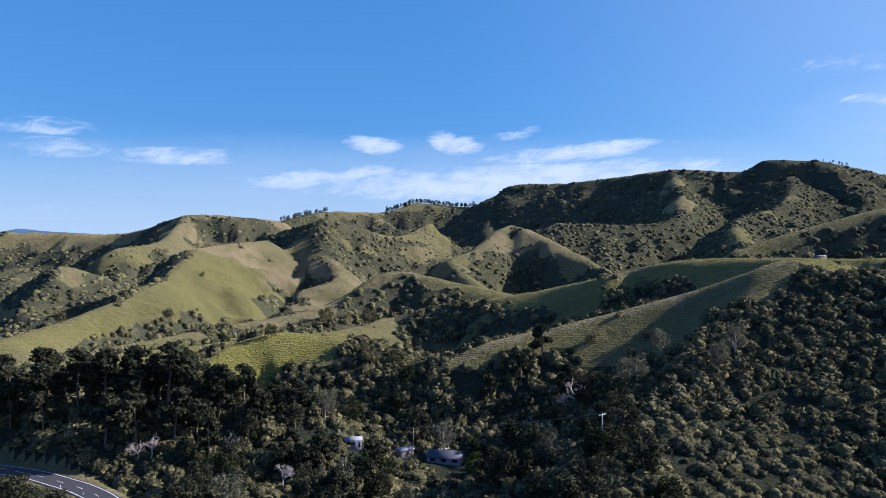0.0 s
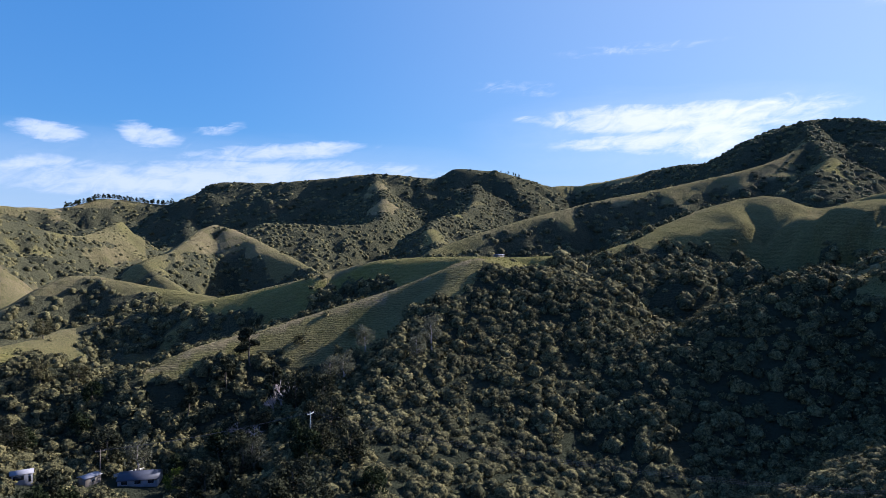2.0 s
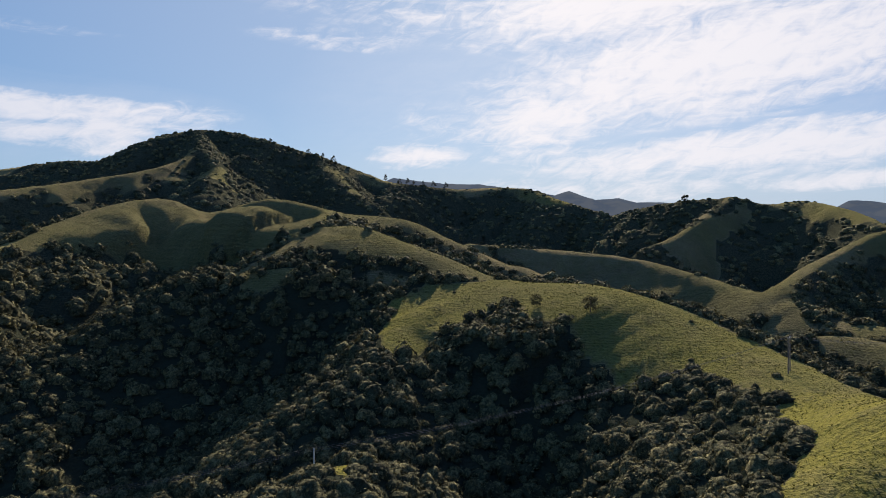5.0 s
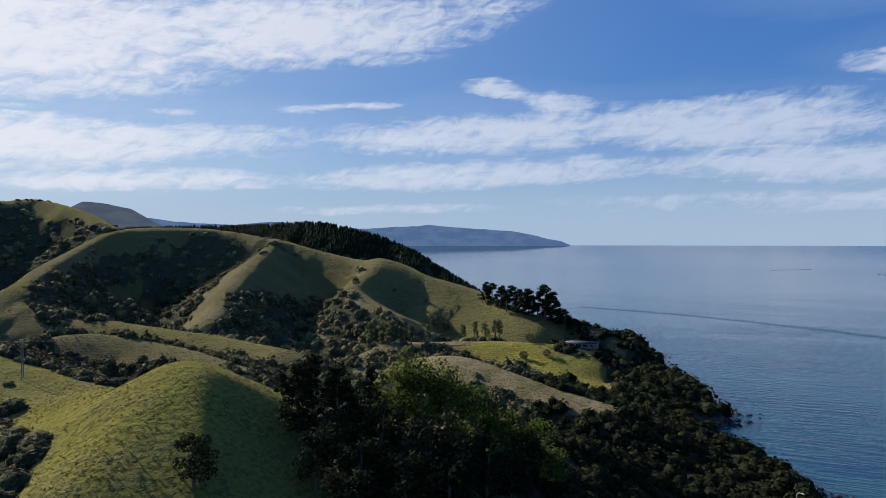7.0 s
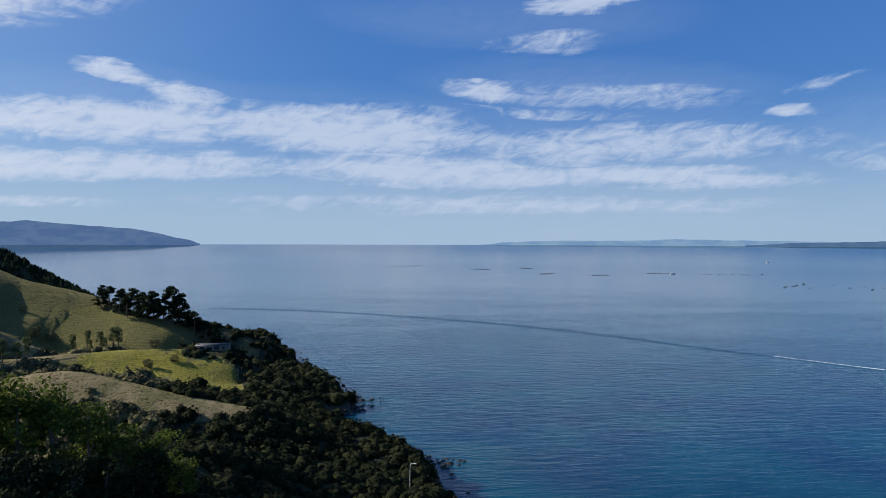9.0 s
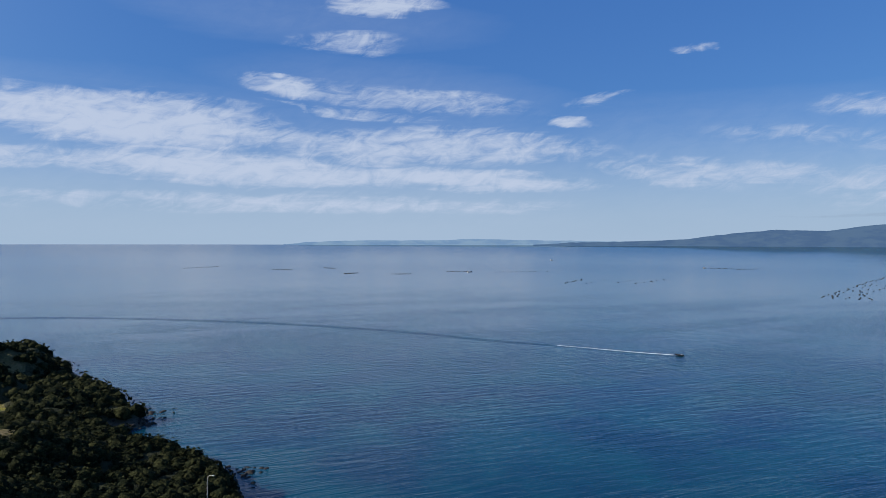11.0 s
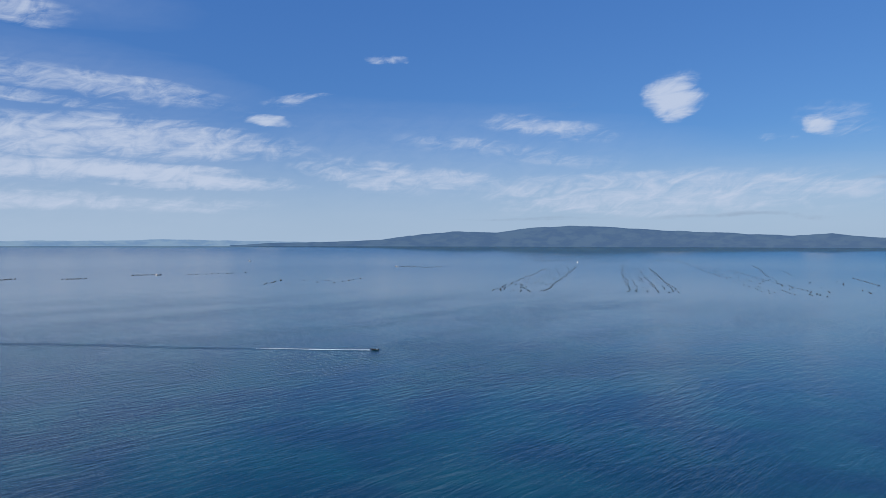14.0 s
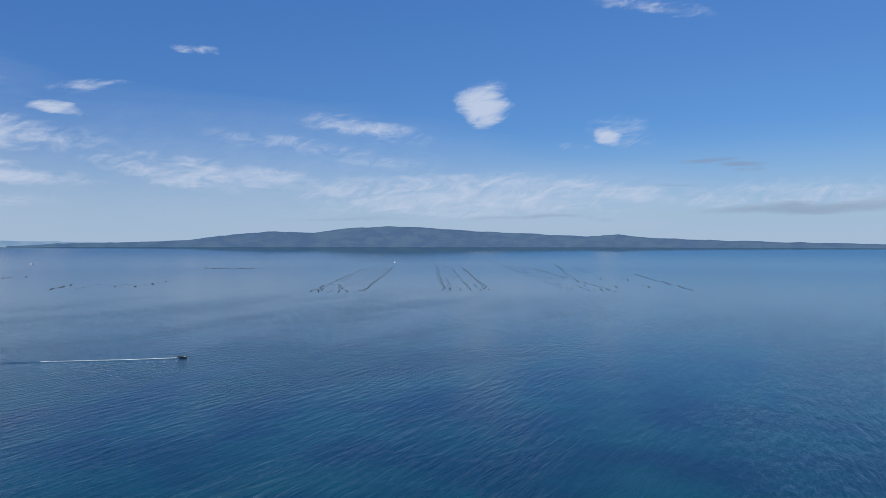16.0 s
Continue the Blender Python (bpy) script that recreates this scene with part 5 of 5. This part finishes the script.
def gable(x0, y0, x1, y1, z, rise, over=0.4, thick=0.18):
    """A ridged roof along x: vertices and triangles."""
    x0, y0, x1, y1 = x0 - over, y0 - over, x1 + over, y1 + over
    ym = (y0 + y1) / 2
    top = [(x0, y0, z), (x1, y0, z), (x1, ym, z + rise), (x0, ym, z + rise), (x0, y1, z), (x1, y1, z)]
    low = [(a, b, c - thick) for a, b, c in top]
    v = np.array(top + low)
    quads = [(0, 1, 2, 3), (3, 2, 5, 4), (6, 9, 8, 7), (9, 10, 11, 8), (0, 6, 7, 1), (4, 5, 11, 10), (0, 3, 9, 6), (3, 4, 10, 9), (1, 7, 8, 2), (2, 8, 11, 5)]
    return v, np.array([t for a, b, c, d in quads for t in ((a, b, c), (a, c, d))])


# ---- coast road ----


def ribbon(line, half0, half1, up, step=4):
    """A flat strip between two offsets of a line."""
    p = smooth_line(np.array(line, float), step)
    way = np.gradient(p[:, :2], axis=0)
    way /= np.linalg.norm(way, axis=1)[:, None]
    side = np.stack([-way[:, 1], way[:, 0]], 1)
    a, b = p.copy(), p.copy()
    a[:, :2] += side * half0
    b[:, :2] += side * half1
    a[:, 2] += up
    b[:, 2] += up
    n = len(p)
    v = np.vstack([a, b])
    i = np.arange(n - 1)
    return v, np.stack([i, i + 1, n + i + 1, n + i], -1)


for line in ROADS:
    road = new("road", array_mesh("road", *ribbon(line, 3.9, -3.9, 0.10), ASPHALT))
    tagged(road, "dark two-lane asphalt coast road with white edge lines", "road", kind="structure")
    edge = 3.3
    for name, off in (("edge_line", edge), ("edge_line", -edge)):
        p = new(name, array_mesh(name, *ribbon(line, off + 0.14, off - 0.14, 0.106), ROAD_PAINT))
        p.parent = road
    fine = smooth_line(np.array(line, float), 8)
    along = np.concatenate([[0], np.cumsum(np.linalg.norm(np.diff(fine[:, :2], axis=0), axis=1))])
    for k in range(int(along[-1] / 10)):
        ends = [[np.interp(k * 10 + d, along, fine[:, a]) for a in range(3)] for d in (0, 1.5, 3.2)]
        p = new("centre_dash", array_mesh("centre_dash", *ribbon(ends, 0.10, -0.10, 0.106, 2), ROAD_PAINT))
        p.parent = road

# marker posts along the outer edge of the bend
for k, (x, y) in enumerate([(-141, 211), (-127, 206), (-114, 199.5), (-104, 193.5), (-92.5, 184)]):
    post = new("marker_post", array_mesh("marker_post", *box(-0.06, -0.06, 0, 0.06, 0.06, 1.0, 0.02), WHITE))
    post.location = (x, y, ground_at(x, y))
    tagged(post, "white roadside marker post", "marker post", "marker posts")

# ---- houses ----


def house(name, label, x, y, turn, size, high, rise, roof_mat, wall_mat, windows):
    """A small house: walls, gable roof, windows (along, up, wide, tall) in the front wall."""
    w, d = size
    ob = new(name)
    ob.matrix_basis = pose(x, y, ground_at(x, y), 0, 0, turn)
    tagged(ob, label, "house")
    part("wall", box(-w / 2, -d / 2, -1.5, w / 2, d / 2, high, 0.03), wall_mat, ob)
    gables = np.array([(-w / 2 + 0.02, -d / 2, high - 0.05), (-w / 2 + 0.02, d / 2, high - 0.05), (-w / 2 + 0.02, 0, high + rise - 0.12), (w / 2 - 0.02, -d / 2, high - 0.05), (w / 2 - 0.02, d / 2, high - 0.05), (w / 2 - 0.02, 0, high + rise - 0.12)])
    part("gable", (gables[:3], np.array([(0, 2, 1)])), wall_mat, ob)
    part("gable", (gables[3:], np.array([(0, 1, 2)])), wall_mat, ob)
    part("roof", gable(-w / 2, -d / 2, w / 2, d / 2, high + 0.12, rise), roof_mat, ob)
    for a, u, ww, hh in windows:
        win = part("window", box(a - ww / 2, -d / 2 - 0.05, u, a + ww / 2, -d / 2 + 0.02, u + hh, 0.01), WHITE, ob)
        part("pane", box(a - ww / 2 + 0.07, -d / 2 - 0.07, u + 0.07, a + ww / 2 - 0.07, -d / 2 - 0.02, u + hh - 0.07), GLASS, win)
    return ob


house("cabin", "small white cabin with a pale roof among trees", -32, 239, 8, (5.6, 4.2), 2.8, 0.7, DIMMED_WHITE, DIMMED_WHITE, [(-0.9, 1.0, 3.0, 1.5), (2.1, 0.2, 0.9, 2.0)])
house("shed", "low white-roofed shed beside the houses", -14, 243, 40, (5.5, 3.5), 2.6, 0.5, DIMMED_WHITE, WALL, [(0, 1.0, 1.2, 0.9)])
house("farmhouse", "house with a broad slate-blue roof in the valley", 1, 241, -12, (12, 9), 2.2, 1.5, ROOF_BLUE, DIMMED_WHITE, [(-4, 0.9, 2.0, 1.3), (0, 0.9, 2.0, 1.3), (4, 0.9, 2.0, 1.3)])
house("coast_house", "long low dark-roofed house above the shore", 242, -333, 205, (18, 8), 2.9, 0.5, ROOF_DARK, WALL, [(-5.5, 0.7, 3.0, 1.7), (-1.5, 0.3, 3.0, 2.1), (2.5, 0.7, 3.0, 1.7), (6.3, 0.9, 1.6, 1.2)])
house("hill_shed", "small pale farm shed on the plateau", 204, 364, 30, (8, 3.0), 1.2, 0.3, DIMMED_WHITE, WALL, [(0, 0.8, 1.4, 0.9)])

fence = new("fence")
fence.matrix_basis = pose(-7, 247, ground_at(-7, 247), 0, 0, 20)
tagged(fence, "short white board fence by the yard", "fence")
for k in range(5):
    part("post", box(k * 2.4 - 0.07, -0.07, -0.5, k * 2.4 + 0.07, 0.07, 1.3, 0.01), WHITE, fence)
for k in range(3):
    part("board", box(-0.1, -0.1, 0.25 + 0.36 * k, 9.7, -0.07, 0.52 + 0.36 * k), WHITE, fence)

# ---- power line ----


def power_pole(x, y, high, turn, mat=CONCRETE, label="pale concrete power pole with a crossarm"):
    ob = new("power_pole")
    ob.matrix_basis = pose(x, y, ground_at(x, y), 0, 0, turn)
    tagged(ob, label, "power pole", "power poles")
    part("pole", tube([(0, 0, -1), (0, 0, high * 0.5), (0, 0, high)], [0.24, 0.20, 0.16], 8), mat, ob)
    part("crossarm", box(-1.5, -0.09, high - 0.75, 1.5, 0.09, high - 0.55, 0.02), mat, ob)
    for a in (-1.35, 0.0, 1.35):
        part("insulator", tube([(a, 0, high - 0.55), (a, 0, high - 0.4), (a, 0, high - 0.25)], [0.05, 0.09, 0.04], 6), WHITE, ob)
    return [Vector(ob.matrix_basis @ Vector((a, 0, high - 0.25))) for a in (-1.35, 0.0, 1.35)]


def h_pole(x, y, high, turn):
    ob = new("double_power_pole")
    ob.matrix_basis = pose(x, y, ground_at(x, y), 0, 0, turn)
    tagged(ob, "two timber power poles joined by a crossarm", "power pole", "power poles")
    for a in (-1.3, 1.3):
        part("pole", tube([(a, 0, -1), (a, 0, high * 0.5), (a, 0, high)], [0.18, 0.15, 0.12], 7), TIMBER, ob)
    part("crossarm", box(-2.2, -0.1, high - 0.9, 2.2, 0.1, high - 0.65, 0.02), TIMBER, ob)
    for a in (-2.0, 0.0, 2.0):
        part("insulator", tube([(a, 0, high - 0.65), (a, 0, high - 0.5), (a, 0, high - 0.3)], [0.05, 0.09, 0.04], 6), WHITE, ob)
    return [Vector(ob.matrix_basis @ Vector((a, 0, high - 0.3))) for a in (-2.0, 0.0, 2.0)]


def wires(a, b, sag):
    for p, q in zip(a, b):
        k = np.linspace(0, 1, 17)[:, None]
        line = np.array(p) * (1 - k) + np.array(q) * k
        line[:, 2] -= sag * 4 * (k * (1 - k))[:, 0]
        ob = new("power_wire", array_mesh("power_wire", *tube(line, np.full(17, 0.022), 4), WIRE))
        tagged(ob, "thin sagging overhead power wire", "power wire", "power wires")


valley = power_pole(-11, 246, 10, 10, TIMBER, "timber power pole beside the houses")
near_a = power_pole(46, 194, 11.5, 40)
near_b = power_pole(145, 77, 6.5, 25)
hill = h_pole(211, -38, 10.5, -20)
left_h = h_pole(-209, 455, 11, 30)
left_t = h_pole(-168, 533, 12, 30)
coast_h = h_pole(402, -150, 11, -30)
wires(valley, near_a, 1.2)
wires(near_a, near_b, 4.0)
wires(near_b, hill, 3.0)
wires(hill, coast_h, 3.5)
wires(left_h, left_t, 2.0)

# ---- shore rocks ----
rock_meshes = []
for s in range(5):
    rng = np.random.RandomState(200 + s)
    v, f = ico(2)
    cut = rng.normal(size=(7, 3))
    cut /= np.linalg.norm(cut, axis=1)[:, None]
    for c in cut:
        d = v @ c - rng.uniform(0.55, 0.85)
        v = v - np.maximum(d, 0)[:, None] * c
    v *= np.array([1.0, 0.75, 0.6])
    rock_meshes.append(array_mesh("rock", v + rng.normal(size=v.shape) * 0.03, f, ROCK))
shore_line = smooth_line(SHORE, 8)[:, :2]
rng = random.Random(77)
near_shore = [p for p in shore_line if math.hypot(*p) < 640 and p[0] > 40]
for k in range(230):
    p = np.array(rng.choice(near_shore)) + np.array([rng.gauss(0, 2.5), rng.gauss(0, 2.5)])
    x, y = float(p[0] - abs(rng.gauss(0, 3)) * 0.8), float(p[1] - abs(rng.gauss(0, 3)) * 0.8)
    if k < 45:
        x, y = 79 + rng.gauss(0, 5), -246 + rng.gauss(0, 3)
    elif k < 85:
        x, y = 146 + rng.gauss(0, 6), -326 + rng.gauss(0, 7)
    s = rng.uniform(0.6, 1.5) * (2.0 if k % 9 == 0 else 1.0)
    ob = new("rock", rock_meshes[k % 5])
    ob.matrix_basis = pose(x, y, max(ground_at(x, y), -0.4 * s) + 0.15 * s, rng.uniform(-20, 20), rng.uniform(-20, 20), rng.uniform(0, 360)) @ Matrix.Diagonal((s, s, s * rng.uniform(0.7, 1.1), 1))
    tagged(ob, "dark wet boulder at the foot of the coast", "rock", "shore rocks")

# ---- on the water ----
WAKE = [(533, -725), (386, -732), (205, -699), (78, -649), (20, -617), (-33, -580), (-90, -549), (-130, -525), (-168, -505)]


def ridge_strip(line, off, half, high):
    """A low ridge of water along a line."""
    p = smooth_line(np.array([(x, y, 0) for x, y in line], float), 8)
    way = np.gradient(p[:, :2], axis=0)
    way /= np.linalg.norm(way, axis=1)[:, None]
    side = np.stack([-way[:, 1], way[:, 0]], 1)
    n = len(p)
    k = np.linspace(1, 0.12, n)
    rows = []
    for o, z in ((-half, 0.01), (-half * 0.35, high), (half * 0.35, high), (half, 0.01)):
        q = p.copy()
        q[:, :2] += side * ((off * (0.25 + k) + o)[:, None])
        q[:, 2] = z
        rows.append(q)
    v = np.stack(rows, 1).reshape(-1, 3)
    return v, grid_faces(n, 4)


for off in (-5.0, -1.5, 3.5):
    ob = new("wake", array_mesh("wake", *ridge_strip(WAKE, off, 1.5, 0.14), WAKE_WATER))
    tagged(ob, "long low wave left by the boat", "wake", kind="stuff")
rng = np.random.RandomState(4)
tail = smooth_line(np.array([(-88, -550, 0), (-112, -536, 0), (-140, -519, 0), (-168, -505, 0)], float), 14)
way = np.gradient(tail[:, :2], axis=0)
way /= np.linalg.norm(way, axis=1)[:, None]
side = np.stack([-way[:, 1], way[:, 0]], 1)
k = np.linspace(0, 1, len(tail))
left, mid, right = tail.copy(), tail.copy(), tail.copy()
left[:, :2] += side * (0.3 + 0.9 * k * rng.uniform(0.6, 1.3, len(k)))[:, None]
right[:, :2] -= side * (0.3 + 0.9 * k * rng.uniform(0.6, 1.3, len(k)))[:, None]
left[:, 2], right[:, 2], mid[:, 2] = 0.24, 0.24, 0.32
foam = new("foam_trail", array_mesh("foam_trail", np.stack([left, mid, right], 1).reshape(-1, 3), grid_faces(len(k), 3), FOAM))
tagged(foam, "white foam behind the speeding boat", "foam", kind="stuff")

boat = new("motor_boat")
boat.matrix_basis = pose(-172, -503, 0.1, -4, 0, math.degrees(math.atan2(14, -28)) - 90)
tagged(boat, "small dark motor boat running across the bay", "boat")
hull_v, hull_f = [], []
for yy, w, keel, top in ((-3.0, 1.05, -0.1, 0.75), (-1.0, 1.15, -0.2, 0.8), (1.2, 1.0, -0.15, 0.9), (2.4, 0.6, 0.1, 1.0), (3.2, 0.05, 0.6, 1.1)):
    hull_v += [(-w, yy, top), (-w * 0.8, yy, keel + 0.25), (0, yy, keel), (w * 0.8, yy, keel + 0.25), (w, yy, top)]
hull_v = np.array(hull_v)
hull_f = np.vstack([grid_faces(5, 5), [[0, 1, 3, 4]]])
part("hull", (hull_v, hull_f), RUBBER, boat)
part("deck", box(-0.85, 0.6, 0.78, 0.85, 2.0, 0.95, 0.05), WHITE, boat)
part("windscreen", box(-0.75, 0.5, 0.9, 0.75, 0.6, 1.5, 0.02), GLASS, boat)
part("outboard_motor", box(-0.25, -3.5, 0.2, 0.25, -3.0, 1.3, 0.06), RUBBER, boat)

buoy_v, buoy_f = ico(1)
buoy_v = buoy_v * np.array([1.6, 1.0, 1.0])


def buoy_block(corners, lines, per_line, seed, size=1.0):
    """A mussel farm: lines of floats between four corners (near left, near right, far right, far left)."""
    rng = np.random.RandomState(seed)
    a, b, c, d = (np.array(p, float) for p in corners)
    pts = []
    for i in range(lines):
        u = i / max(1, lines - 1)
        p, q = a * (1 - u) + b * u, d * (1 - u) + c * u
        for j in range(per_line):
            if rng.rand() < (0.9 if i in (0, lines - 1) or j < 2 else 0.35):
                w = j / max(1, per_line - 1)
                pts.append(p * (1 - w) + q * w + rng.normal(size=2) * 3.0)
    pts = np.array(pts)
    n = len(pts)
    s = rng.uniform(0.8, 1.3, (n, 1, 1)) * size
    lift = 59.0 * np.clip((np.hypot(pts[:, 0], pts[:, 1]) - 2400) / 2550, 0, 1) ** 1.6
    v = (buoy_v[None] * s + np.stack([pts[:, 0], pts[:, 1], lift + 0.35], 1)[:, None]).reshape(-1, 3)
    f = (buoy_f[None] + len(buoy_v) * np.arange(n)[:, None, None]).reshape(-1, 3)
    ob = new("mussel_farm", array_mesh("mussel_farm", v, f, BUOY))
    tagged(ob, "rows of dark mussel farm floats on the water", "buoys", kind="stuff")


buoy_block([(-570, -1038), (-647, -984), (-1418, -1964), (-1207, -1836)], 7, 44, 1, 1.0)
buoy_block([(-782, -930), (-848, -881), (-1572, -1770), (-1640, -1990)], 6, 44, 2, 1.0)
buoy_block([(-970, -804), (-999, -718), (-1665, -1513), (-2054, -2103)], 5, 40, 3, 1.0)
buoy_block([(-1065, -835), (-1134, -649), (-1590, -1079), (-2080, -1781)], 4, 36, 4, 1.0)
buoy_block([(-237, -1383), (-365, -1358), (-486, -1512), (-313, -1546)], 4, 12, 5)
for i, (a, b) in enumerate([((814, -2050), (753, -2183)), ((518, -1975), (460, -1954)), ((397, -2113), (358, -2081)), ((273, -1733), (246, -1775)), ((144, -1720), (103, -1735)), ((9, -1863), (-59, -1889)), ((-131, -1851), (-278, -1906)),
                            ((-823, -2187), (-893, -2154)), ((-890, -2097), (-963, -2120)), ((-1600, -2500), (-1700, -2440)), ((-2050, -2300), (-2120, -2180))]):
    a, b = np.array(a, float), np.array(b, float)
    away = a / np.linalg.norm(a) * 14
    buoy_block([a, b, b + away, a + away], 9, 2, 20 + i, 1.3)


def work_boat(x, y, turn):
    """Mussel barge: a flat hull, a wheelhouse with a window band, a mast."""
    ob = new("mussel_barge")
    r = math.hypot(x, y)
    ob.matrix_basis = pose(x, y, 59.0 * max(0.0, (r - 2400) / 2550) ** 1.6, 0, 0, turn)
    tagged(ob, "white mussel barge moored at the farm", "barge", "mussel barges")
    part("hull", box(-7, -2.4, -0.3, 7, 2.4, 1.3, 0.3), WHITE, ob)
    house_part = part("wheelhouse", box(2, -1.7, 1.3, 5, 1.7, 4.2, 0.15), WHITE, ob)
    part("window", box(1.95, -1.4, 2.9, 5.05, 1.4, 3.7), GLASS, house_part)
    part("mast", tube([(-2, 0, 1.3), (-2, 0, 4), (-2, 0, 7)], [0.12, 0.1, 0.06], 6), WIRE, ob)


for x, y, turn in ((-55, -1855, 20), (-827, -2186, 10), (-1658, -2288, 60), (-440, -2900, 30)):
    work_boat(x, y, turn)

# ---- the lamp by the hidden coast road ----
lamp = new("street_lamp")
lamp.matrix_basis = pose(71, -196, ground_at(71, -196), 0, 0, 160)
tagged(lamp, "pale metal street lamp with a curved arm above the shore", "street lamp")
part("pole", tube([(0, 0, -0.5), (0, 0, 4), (0, 0, 7.6)], [0.12, 0.10, 0.08], 8), CONCRETE, lamp)
part("arm", tube([(0, 0, 7.5), (0.25, 0, 8.3), (0.9, 0, 8.8), (1.8, 0, 8.9)], [0.08, 0.07, 0.06, 0.05], 6), CONCRETE, lamp)
part("lamp_head", box(1.7, -0.16, 8.78, 2.5, 0.16, 8.95, 0.04), WHITE, lamp)
